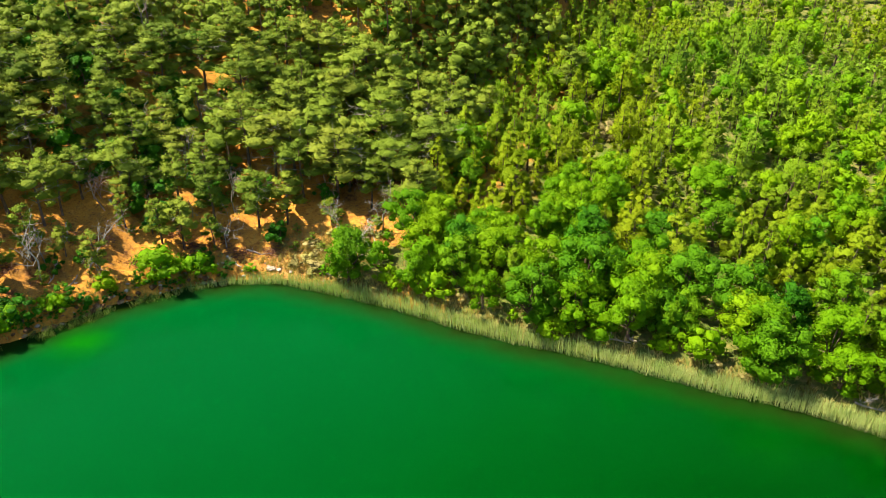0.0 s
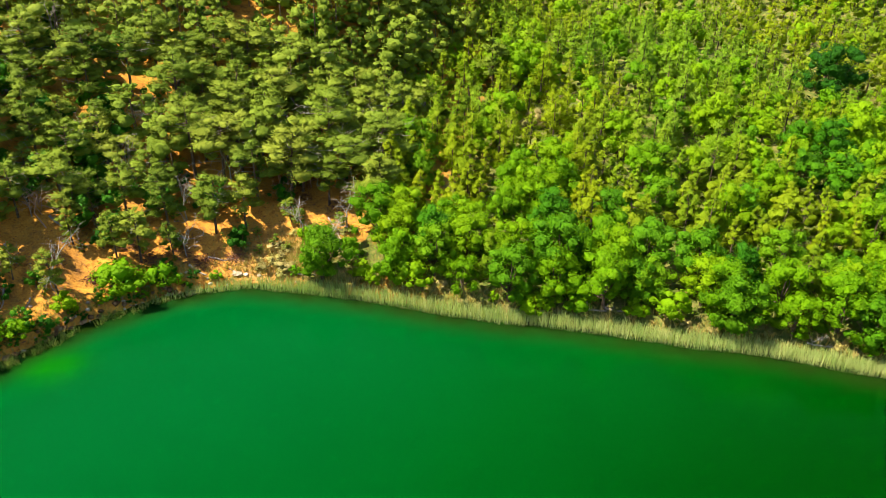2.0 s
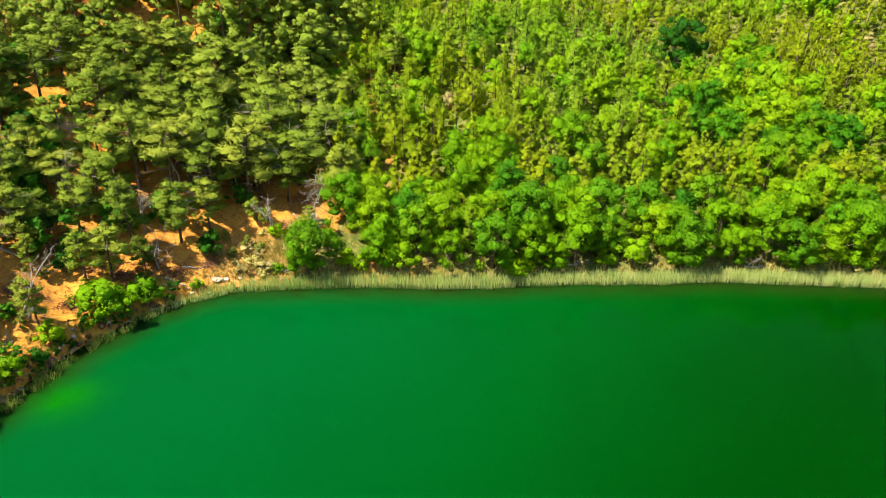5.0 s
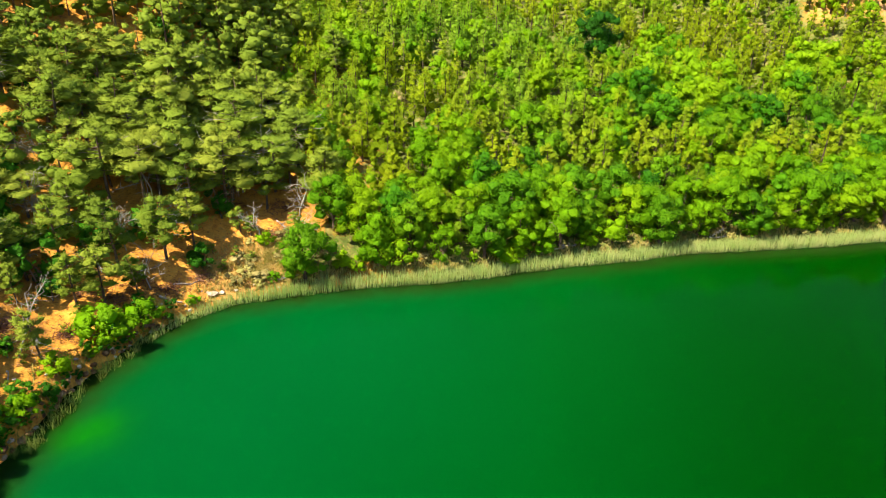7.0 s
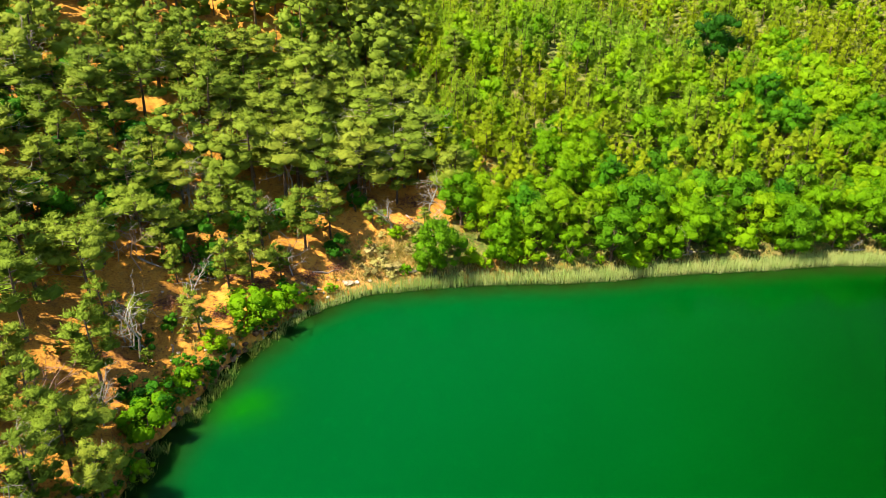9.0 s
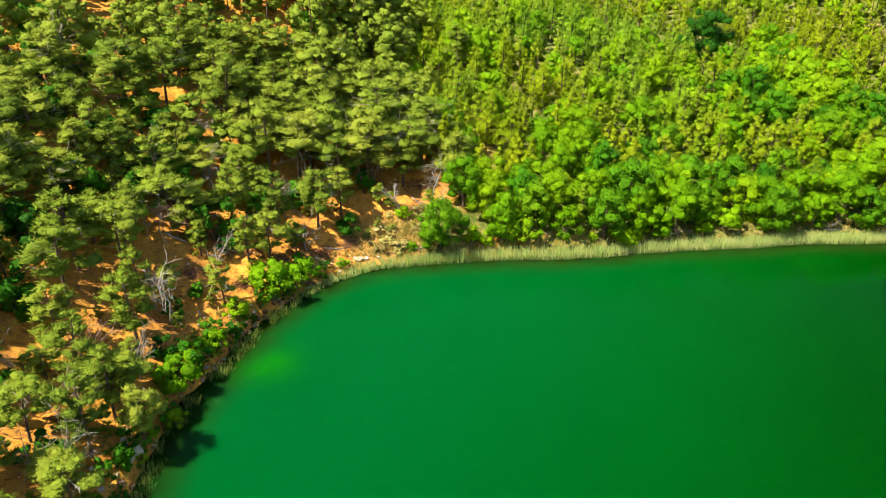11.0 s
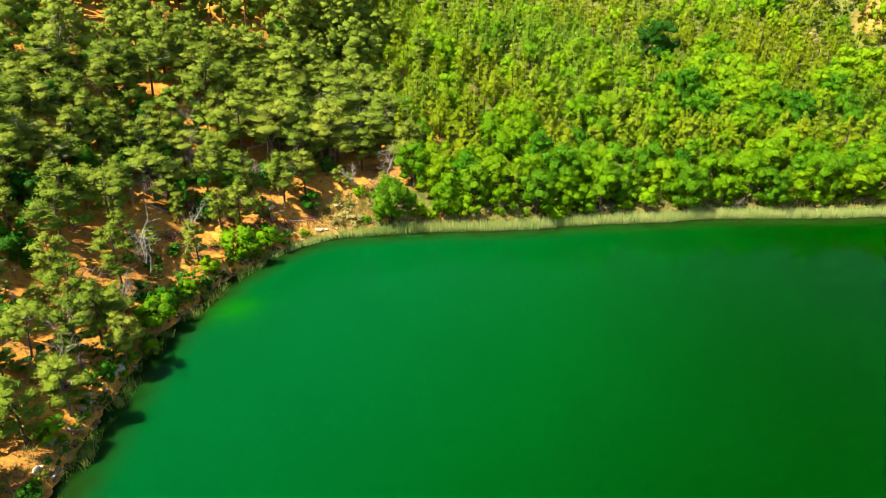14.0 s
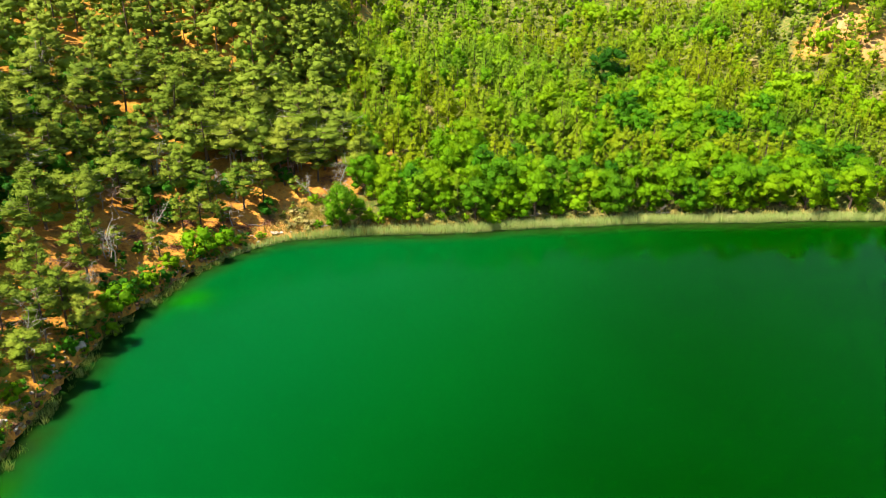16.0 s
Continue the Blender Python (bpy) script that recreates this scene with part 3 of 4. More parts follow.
UPPER_PINES = [
    (-55.2, 121.5, 10.0), (-53.2, 117.6, 7.0), (-46.4, 120.0, 9.9), (-40.6, 119.9, 10.0), (-45.8, 114.4, 9.6), (-60.0, 107.2, 11.0),
    (-53.3, 108.6, 9.1), (-48.5, 107.9, 8.1), (-55.2, 101.8, 9.6), (-58.8, 96.5, 9.2), (-32.9, 114.1, 12.0), (-24.4, 117.0, 10.1),
    (-30.2, 103.9, 12.0), (-24.9, 129.4, 9.7), (-35.9, 100.2, 7.3), (-21.0, 98.1, 10.0), (-18.6, 111.1, 11.6), (-9.7, 107.4, 12.0),
    (-16.5, 104.4, 7.8), (-8.5, 119.1, 11.3), (-13.6, 125.2, 10.9), (0.9, 119.5, 11.0), (-34.7, 122.7, 10.9), (25.0, 138.5, 11.5),
    (-46.6, 101.6, 9.0), (-51.0, 103.6, 9.3), (-26.0, 102.9, 10.2), (-63.2, 105.5, 10.5)]
LAKE_TREES = [
    (-4.6, 89.0, 8.6), (-2.4, 84.4, 8.4), (-1.3, 88.3, 8.1), (1.9, 79.5, 7.7), (4.8, 75.4, 6.2), (6.4, 80.4, 7.8), (11.6, 79.4, 7.9),
    (10.2, 73.0, 7.9), (19.0, 79.9, 7.4), (16.0, 71.8, 7.7), (24.7, 76.8, 8.3), (21.5, 69.3, 8.8), (30.1, 75.2, 8.1), (34.0, 70.7, 9.0),
    (35.2, 65.0, 8.2), (34.9, 61.9, 8.6), (41.6, 63.4, 8.5), (41.5, 59.9, 5.9), (46.6, 58.9, 8.6), (48.7, 56.1, 6.9), (54.5, 60.7, 9.0),
    (53.7, 53.6, 7.1), (58.4, 53.0, 9.0), (59.2, 50.4, 6.3), (18.3, 87.8, 7.3), (28.4, 84.4, 7.5), (43.8, 80.7, 8.5), (66, 48, 7.6), (73, 44.5, 7.2)]
DEEP_TREES = [(71.5, 96.2, 9.0), (68.0, 99.9, 7.6), (65.6, 86.2, 8.5), (96, 110.5, 7.3), (46.2, 81.0, 7.5), (18.8, 83.0, 8.6), (83.2, 75.0, 9.0), (2.5, 82.5, 8.0), (100, 78, 8.5), (39, 68, 7.5), (57, 56, 7.0)]
BANK_BUSHES = [
    (-37.6, 82.9, 4.6), (-33.1, 84.4, 3.4), (-43.6, 79.0, 2.6), (-52.2, 69.5, 3.8), (-53.9, 65.2, 2.0),
    (-37.9, 81.9, 1.8), (-0.9, 78.2, 4.2), (-47.1, 74.4, 2.2), (28.6, 65.6, 4.2), (-14.5, 90.5, 2.2), (12.9, 70.6, 3.0), (24.5, 67.2, 2.6),
    (-7.6, 81.6, 2.6), (-6.2, 80.2, 2.0), (-16.2, 84.6, 1.6), (-8.5, 86.0, 3.2)]
SHADE_BUSHES = [
    (-50.4, 71.9, 3.4), (-54.8, 66.2, 2.2), (-52.8, 73.2, 3.2), (-23.5, 90.4, 4.0), (-68.1, 68.8, 4.3), (-43.3, 113.6, 4.9), (-41.3, 107.7, 4.3), (-50.1, 80.4, 2.6), (-66.1, 82.4, 5.6), (-63.0, 90.8, 5.2),
    (-32.8, 86.2, 2.4), (-65.4, 61.3, 3.4), (-47.1, 81.9, 2.6), (-27.5, 98.5, 4.4), (-34.5, 96.5, 3.6), (-17.5, 97.5, 4.0), (-41, 90, 3.0)]
# bare openings in the woods: x, y, radius
OPENINGS = [(25, 116, 3.5), (30.6, 126, 2.5), (-52, 126, 2.5), (-68, 131, 4), (-11.0, 93.5, 2.6), (-22.5, 90.5, 3.2), (-49.3, 90.2, 3.2), (-51.2, 77.2, 2.8), (-26, 90.2, 4.2),
            (-33.9, 89.6, 2.6), (-67.4, 76.5, 2.8), (-66.3, 60.2, 2.8), (-64.2, 55.6, 1.8), (-55.2, 68.2, 1.6), (-63, 68.6, 1.4), (-44.2, 98.3, 2.0), (-43, 82.0, 2.0),
            (-57.3, 83.6, 2.0), (-59.5, 112, 2.0), (-49.5, 111.5, 2.2), (-37.2, 117, 1.8), (-41, 98, 1.8), (-37, 92.7, 2.0), (-55.6, 95.1, 1.8), (-18, 87.5, 4.5), (-10.3, 99.5, 1.4), (-37, 108, 2.0), (-25.5, 99.5, 1.8),
            (157, 105, 1.5), (160, 104.3, 1.7), (163, 103.8, 1.9), (166, 103.2, 2.0), (169, 102.5, 2.1), (172, 101.7, 2.1), (175.5, 101, 2.2), (165, 90.5, 1.9), (165.7, 87.5, 2.1), (166, 84.5, 2.2), (153.5, 103.2, 1.5),
            (31.2, 68.6, 2.0), (45.4, 58.9, 2.3), (22, 69.3, 2.0), (32, 65, 1.6), (37.5, 63.2, 1.4), (13.5, 71, 1.4), (5, 74.8, 1.4), (66.5, 91, 2.2), (49.4, 82.7, 2.6),
            (123.9, 77.4, 3.2), (136.6, 109, 3.2), (102.3, 121.5, 2.6), (140.9, 72.3, 3.4), (88.2, 136, 2.8), (27.7, 121, 3.0), (98, 155, 4.0), (54, 52.8, 1.6), (150, 145, 4.5), (138, 92, 3.2),
            (-50, 79.1, 2.2), (-49.5, 75.7, 1.8), (-64.1, 68.1, 2.2), (-66.9, 60.8, 2.6), (-69.2, 49.4, 2.8), (-60.7, 56, 1.6), (-58.3, 82.7, 2.0), (-6.9, 94.4, 1.6), (-24.7, 92.8, 2.4), (-17.8, 103.5, 2.0),
            (-46.9, 114.7, 2.2)]
GLADES = [(92, 125.5, 4.5), (86, 121.5, 4.0), (81, 118, 3.2)]  # low growth before the great tree


def free_of_bare(x, y):
    return all((x - a) ** 2 + (y - b) ** 2 > c * c for a, b, c in OPENINGS)


rnd = random.Random(5)
taken = [(-13.4, 83.0, 4.2)]


def plant(kind, spots, up=(0.92, 1.12), lean=4.0, label=""):
    for i, (x, y, h) in enumerate(spots):
        kind.put(rnd.randrange(97), x, y, h, rnd.uniform(0, 6.28), rnd.uniform(*up), rnd.uniform(-lean, lean), label)
        taken.append((x, y, h * 0.2))


plant(old_pine, [(x, y, h * (1.05 if y < 72 else 1.0)) for x, y, h in SLOPE_PINES])
plant(old_pine, UPPER_PINES, (0.80, 1.0))
lone = kind_of_tree("broadleaf_tree", *leafy_shape(57, 8.8, 3.7, 4200, 0.15, 44), BARK, LEAF_MID,
                    "lone dense green tree standing at the head of the reeds", "tree", "broadleaf trees by the lake")
lone.matrix_basis = stand(-12.7, 82.7, 1.0, 1.0)
plant(leafy, LAKE_TREES, (0.85, 1.05))
plant(deep_tree, DEEP_TREES, (0.85, 1.05))
plant(bush, BANK_BUSHES, (0.75, 1.0))
plant(dark_bush, SHADE_BUSHES, (0.8, 1.1))

for px, py, ix, iy in along_shore(-72, -47, 2.3):
    d = rnd.uniform(3.0, 10.0)
    x, y = px + ix * d, py + iy * d
    if all((x - a) ** 2 + (y - b) ** 2 > (1.6 + c) ** 2 for a, b, c in taken):
        old_pine.put(rnd.randrange(97), x, y, rnd.uniform(4.2, 7.8), rnd.uniform(0, 6.28), rnd.uniform(0.75, 1.0), rnd.uniform(-7, 7))
        taken.append((x, y, 1.2))

SAPLINGS = [kind_of_tree("sapling", *pine_shape(140 + i, 2.0, (0.9, 0.75)[i], 300, 0.12, 0.05, 0.6, 9), BARK, NEEDLE,
                         "small olive-green pine sapling on the bare soil", "sapling", "saplings on the bank", "foliage") for i in range(2)]
sapling = Kind(SAPLINGS, 2.0)
for i in range(330):
    x, y = rnd.uniform(-74, -14), rnd.uniform(46, 102)
    if left_share(x, y) > 0.5 and 3.0 < shore_distance(x, y) < 18:
        sapling.put(i, x, y, rnd.uniform(0.7, 2.4), rnd.uniform(0, 6.28), rnd.uniform(0.7, 1.1))

for px, py, ix, iy in along_shore(-8, 125, 2.9):
    d = rnd.uniform(3.0, 4.8)
    x, y = px + ix * d + rnd.uniform(-0.8, 0.8), py + iy * d
    if rnd.random() < 0.72 and free_of_bare(x, y):
        bush.put(rnd.randrange(9), x, y, rnd.uniform(1.3, 3.0), rnd.uniform(0, 6.28), rnd.uniform(0.75, 1.1), label="bright green leafy bush behind the reed belt")

for px, py, ix, iy in along_shore(-76, -30, 1.5):
    d = rnd.uniform(2.0, 4.2)
    x, y = px + ix * d, py + iy * d
    if rnd.random() < 0.85 and free_of_bare(x, y):
        (bush if rnd.random() < 0.2 else dark_bush).put(rnd.randrange(9), x, y, rnd.uniform(1.0, 2.6), rnd.uniform(0, 6.28), rnd.uniform(0.7, 1.0), label="low green bush overhanging the lake bank")

# low growth that hangs over the undercut edge, dark bushes standing in for its shade, and dry shrubs round the bay's
# head
for px, py, ix, iy in along_shore(-78, -26, 0.75):
    d = rnd.uniform(1.7, 2.7)
    x, y = px + ix * d, py + iy * d
    if rnd.random() < 0.75:
        kind = rnd.choice((dark_bush, dark_bush, dark_bush, sapling, bush))
        kind.put(rnd.randrange(9), x, y, rnd.uniform(0.6, 1.35), rnd.uniform(0, 6.28), rnd.uniform(0.7, 1.0), label="" if kind is sapling else "low green bush overhanging the lake bank")
DRY_BUSHES = [kind_of_tree("bush", *leafy_shape(150 + i, 2.0, 1.3, 420, 0.09, 10), BARK, (DRY_LEAF, OLIVE)[i],
                           ("dry pinkish brown shrub at the head of the bay", "olive brown dry shrub behind the reeds")[i], "bush", "dry shrubs", "foliage") for i in range(2)]
dry_bush = Kind(DRY_BUSHES, 2.0)
for i in range(34):
    x, y = rnd.gauss(-16.5, 4.2), rnd.gauss(88.0, 2.2)
    if shore_distance(x, y) > 2.2:
        dry_bush.put(i, x, y, rnd.uniform(0.6, 1.3), rnd.uniform(0, 6.28), rnd.uniform(0.5, 0.8))
for px, py, ix, iy in along_shore(-4, 110, 2.6):
    d = rnd.uniform(2.6, 4.4)
    if rnd.random() < 0.6:
        dry_bush.put(rnd.randrange(2), px + ix * d, py + iy * d, rnd.uniform(0.6, 1.3), rnd.uniform(0, 6.28), rnd.uniform(0.6, 0.9))

for x, y in ((123.9, 77.4), (136.6, 109), (140.9, 72.3), (138, 92), (102.3, 121.5), (27.7, 121)):
    for k in range(4):
        dry_bush.put(2 * k, x + rnd.uniform(-2.4, 2.4), y + rnd.uniform(-2.4, 2.4), rnd.uniform(1.6, 3.2), rnd.uniform(0, 6.28), rnd.uniform(0.7, 1.0), label="brown dry shrub in a gap of the far pines")

# the great dark tree above the bright thicket
great = kind_of_tree("broadleaf_tree", *leafy_shape(95, 12.0, 5.6, 4200, 0.2, 46), BARK, LEAF_DARK,
                     "large deep green round broadleaf tree above the pines", "tree")
great.matrix_basis = stand(98.2, 132.0, 1.25, 0.4)
taken.append((98.2, 132.0, 7.5))

def free(x, y, r):
    return all((x - a) ** 2 + (y - b) ** 2 > (r + c) ** 2 for a, b, c in taken) and all((x - a) ** 2 + (y - b) ** 2 > c * c for a, b, c in OPENINGS + GLADES)


near_old, near_young, near_leafy, woods = [], [], [], []
y = 20.0
while y < 310:
    far = 1.0 + max(0.0, y - 125) / 190
    x = min(-0.66 * y - 22, -125)
    while x < 280:
        step = (4.8 if left_share(x, y) > 0.5 else 4.2) * far * (1.0 + max(0.0, x - 110) / 400)
        px, py = x + rnd.uniform(-0.42, 0.42) * step, y + rnd.uniform(-0.42, 0.42) * step
        x += step
        if py < -12 + (px + 47) * 0.34:
            continue
        if left_share(px, py) > 0.5 and shore_distance(px, py) < 14 and px > -74 and rnd.random() < 0.6:
            continue
        if left_share(px, py) > 0.5 and py < 90 and shore_distance(px, py) < 30 and rnd.random() < 0.47:
            continue
        if px < -38 and left_share(px, py) > 0.5 and shore_distance(px, py) > 24 and rnd.random() < 0.16:
            continue
        unseen = px < min(-0.66 * py - 16, -80)
        if unseen and rnd.random() < 0.62 or math.hypot(px + 40, py) > 300 and rnd.random() < 0.35:
            continue
        d = float(shore_distance(px, py))
        w = float(left_share(px, py))
        if d < 3.2 or d > 250 or not free(px, py, 0.9 if w < 0.5 or d > 13 else 0.5):
            continue
        patch = noise.noise((px * 0.045, py * 0.045, 3.0))
        thicket = math.exp(-(((px - 80) / 24) ** 2 + ((py - 92) / 24) ** 2))
        leafy_odds = 0.95 if d < 17 + 9 * patch else 0.06 + 1.4 * max(0.0, patch - 0.12) + 0.8 * thicket
        h = rnd.uniform(5.2, 9.6) * (1.0 + 0.25 * (far - 1))
        if w > 0.5 + 0.3 * rnd.random() * (d > 20):
            spot = (px, py, h * (rnd.uniform(0.85, 1.25) if d > 13 else rnd.uniform(0.38, 0.8)))
            near_old.append(spot) if d < 48 and px > max(-76, -0.66 * py - 12 if py > 75 else -76) and py < 128 else woods.append((*spot, 0))
        elif rnd.random() < leafy_odds:
            spot = (px, py, h * rnd.uniform(0.75, 1.05))
            near_leafy.append(spot) if d < 42 and px < 100 else woods.append((*spot, 2))
        else:
            spot = (px, py, h * rnd.uniform(0.8, 1.1))
            near_young.append(spot) if d < 40 and px < 70 else woods.append((*spot, 1))
    y += 3.6 * far
# the ravine's sides are set more closely
for i in range(420):
    y = rnd.uniform(102, 190)
    x = -14 + 0.6 * (y - 95) + rnd.gauss(-8, 10)
    if free(x, y, 0.4) and all((x - a) ** 2 + (y - b) ** 2 > 6 for a, b, *_ in woods + near_old):
        woods.append((x, y, rnd.uniform(7, 11.5), 0 if left_share(x, y) > 0.55 else 1))
plant(old_pine, near_old[:175], (0.76, 0.96))
plant(young_pine, near_young[:75])
plant(leafy, near_leafy[:260], (0.8, 1.1))
woods += [(*s, 0) for s in near_old[175:]] + [(*s, 1) for s in near_young[75:]] + [(*s, 2) for s in near_leafy[260:]]
# undergrowth in the hollows; its dark leaves deepen the shade between the pines
for i in range(170):
    x, y = rnd.uniform(-85, -6), rnd.uniform(80, 140)
    if left_share(x, y) > 0.6 and shore_distance(x, y) > 14 and free(x, y, -0.9):
        dark_bush.put(i, x, y, rnd.uniform(3.0, 5.0) + (1.8 if x < -38 else 0), rnd.uniform(0, 6.28))

# the far woods, past counting: one thing for each kind of tree
FAR = [(9.0, NEEDLE, "grey-green old pine wood covering the upper slope",
        [[pine_shape(110 + i, 9.0, 4.0, n, q, 0.2, 0.5, b, 2, 0.25, 0.65, 2) for i in range(4)] for n, q, b in ((760, 0.32, 16), (400, 0.42, 13), (150, 0.55, 8), (16, 0.9, 4))]),
       (8.0, NEEDLE_YOUNG, "yellow-green young pine wood on the far hillside",
        [[pine_shape(120 + i, 8.0, 2.9, n, q, 0.06, 0.85, b, 2, 0.22, 0.9, 3, 1.05) for i in range(4)] for n, q, b in ((950, 0.30, 22), (560, 0.36, 17), (240, 0.48, 11), (16, 0.9, 4))]),
       (8.0, LEAF, "bright green broadleaf wood mixed into the far pines",
        [[leafy_shape(130 + i, 8.0, 3.6, n, q, b) for i in range(4)] for n, q, b in ((1100, 0.2, 30), (560, 0.27, 24), (240, 0.36, 15), (16, 0.8, 6))])]
for k, (full, mat, label, shapes) in enumerate(FAR):
    verts, faces, normals, tints, slots, at = [], [], [], [], [], 0
    for x, y, h, kind in woods:
        if kind != k:
            continue
        reach = math.hypot(x + 40, y)
        wood, leaves = shapes[3 if x < min(-0.66 * y - 16, -80) or reach > 300 else int(reach > 135) + int(reach > 215)][rnd.randrange(4)]
        a, s = rnd.uniform(0, 6.28), h / full
        turn = np.array([[math.cos(a), math.sin(a), 0], [-math.sin(a), math.cos(a), 0], [0, 0, 1]]) * s
        base = np.array([x, y, float(ground_z(x, y)) - 0.1])
        tone = (0.5 + 0.6 * noise.noise((x * 0.05, y * 0.05, 9.0)) + rnd.uniform(-0.16, 0.16)) % 1.0
        for slot, (v, f, nor) in enumerate(((wood[0][:24], wood[1][:18], unit(wood[0][:24] * (1, 1, 0))), leaves)):
            verts.append(v @ turn + base)
            normals.append(nor @ turn / s)
            f = f if f.shape[1] == 3 else np.concatenate([f[:, :3], f[:, (0, 2, 3)]])
            faces.append(f + at)
            tints.append(np.full(len(v), tone))
            slots.append(np.full(len(f), slot))
            at += len(v)
    me = mesh_of("woods", np.concatenate(verts), np.concatenate(faces), [BARK, mat], np.concatenate(tints), np.concatenate(slots), normals=np.concatenate(normals))
    tagged(new("woodland", me), label, "woods", kind="stuff")


# ---- reeds and dry grass ----
def grass_bed(name, rng, at, height, width, lean, mat, label, category, tint):
    """Upright blades, each a bent strip that ends in a point."""
    n = len(at)
    w = rng.uniform(0, 2 * math.pi, n)
    side = np.stack([np.cos(w), np.sin(w), 0 * w], 1) * width[:, None]
    tip = rng.normal(size=(n, 3)) * lean[:, None] * (1, 1, 0) + np.stack([0 * w, 0 * w, height], 1)
    mid = at + tip * (0.45, 0.45, 0.6)
    v = np.stack([at - side, at + side, mid + side * 0.9, mid - side * 0.9, at + tip + side * 0.25, at + tip - side * 0.25], 1).reshape(-1, 3)
    i = np.arange(n)[:, None] * 6
    f = np.concatenate([i + (0, 1, 2, 3), i + (3, 2, 4, 5)])
    return tagged(new(name, mesh_of(name, v, f, mat, np.repeat(tint, 6))), label, category, kind="stuff")


rng = np.random.default_rng(3)
line = along_shore(-34, 160, 0.05)
pick = line[rng.integers(0, len(line), 37000)]
ragged = 0.25 * np.sin(pick[:, 0] * 0.9) + 0.2 * np.sin(pick[:, 0] * 2.3 + 1)
inland = rng.uniform(0.0, 1.0, len(pick)) * (2.3 + ragged) - 0.1 - 0.3 * ragged
ok = (pick[:, 0] > -30) | (rng.random(len(pick)) < 0.5)
pick, inland = pick[ok], inland[ok]
spot = np.stack([pick[:, 0] + pick[:, 2] * inland, pick[:, 1] + pick[:, 3] * inland, np.full(len(pick), -0.25)], 1)
size = rng.uniform(1.25, 2.0, len(pick)) * (0.52 + 0.48 * ease(pick[:, 0], -34, -8))
grass_bed("reed_bed", rng, spot, size, rng.uniform(0.011, 0.022, len(pick)), 0.10 * size, REED, "dense belt of pale yellow-green reeds along the water", "reeds",
          0.3 * ease(pick[:, 0], -30, 8) + 0.35 * rng.random(len(pick)))
line = along_shore(-84, -30, 0.05)
tufts = line[rng.integers(0, len(line), 420)]
gap = np.sin(tufts[:, 0] * 1.3 + 0.7) + np.sin(tufts[:, 1] * 0.8) + 0.9 * rng.normal(size=len(tufts))
tufts = tufts[gap > -0.5]
inland = np.repeat(rng.uniform(-0.3, 1.5, len(tufts)), 24)
pick = np.repeat(tufts, 24, 0)
out = 0.26 * rng.normal(size=(len(pick), 2))
spot = np.stack([pick[:, 0] + pick[:, 2] * inland + out[:, 0], pick[:, 1] + pick[:, 3] * inland + out[:, 1], np.full(len(pick), -0.25)], 1)
size = np.repeat(rng.uniform(0.6, 1.5, len(tufts)), 24) * rng.uniform(0.6, 1.05, len(pick))
grass_bed("reed_bed", rng, spot, size, rng.uniform(0.010, 0.018, len(pick)), 0.28 * size, OLIVE_REED, "olive tufts of reeds in the shallows under the bank", "reeds",
          np.repeat(0.7 * rng.random(len(tufts)), 24))
line = along_shore(-30, 150, 0.05)
pick = np.repeat(line[rng.integers(0, len(line), 1700)], 8, 0)
inland = np.repeat(2.3 + 2.6 * rng.random(1700) ** 1.5, 8) + 0.15 * rng.normal(size=len(pick))
x, y = pick[:, 0] + pick[:, 2] * inland + 0.15 * rng.normal(size=len(pick)), pick[:, 1] + pick[:, 3] * inland
size = np.repeat(rng.uniform(0.3, 0.8, 1700), 8) * rng.uniform(0.7, 1.1, len(pick))
grass_bed("bank_grass", rng, np.stack([x, y, ground_z(x, y) - 0.1], 1), size, 0.03 + 0.02 * rng.random(len(pick)), 0.3 * size, STRAW,
          "dry straw-coloured tussock grass on the bank", "grass", np.repeat(rng.random(1700), 8))
x = np.repeat(rng.normal(-16.5, 3.6, 1500), 7) + 0.2 * rng.normal(size=10500)
y = np.repeat(rng.normal(88.2, 2.0, 1500), 7) + 0.2 * rng.normal(size=10500)
size = np.repeat(rng.uniform(0.3, 0.75, 1500), 7) * rng.uniform(0.7, 1.1, 10500)
grass_bed("bank_grass", rng, np.stack([x, y, ground_z(x, y) - 0.1], 1), size, 0.02 + 0.015 * rng.random(10500), 0.35 * size, STRAW,
          "olive and straw-coloured tussock grass in the bay's head", "grass", np.repeat(0.8 * rng.random(1500), 7))


line = along_shore(-80, -28, 0.05)
pick = np.repeat(line[rng.integers(0, len(line), 900)], 8, 0)
inland = np.repeat(1.7 + 3.2 * rng.random(900) ** 1.6, 8) + 0.12 * rng.normal(size=len(pick))
x, y = pick[:, 0] + pick[:, 2] * inland + 0.12 * rng.normal(size=len(pick)), pick[:, 1] + pick[:, 3] * inland
size = np.repeat(rng.uniform(0.3, 0.8, 900), 8) * rng.uniform(0.7, 1.1, len(pick))
grass_bed("bank_grass", rng, np.stack([x, y, ground_z(x, y) - 0.1], 1), size, 0.025 + 0.015 * rng.random(len(pick)), 0.35 * size, OLIVE,
          "olive tufts of grass along the undercut bank", "grass", np.repeat(rng.random(900), 8))


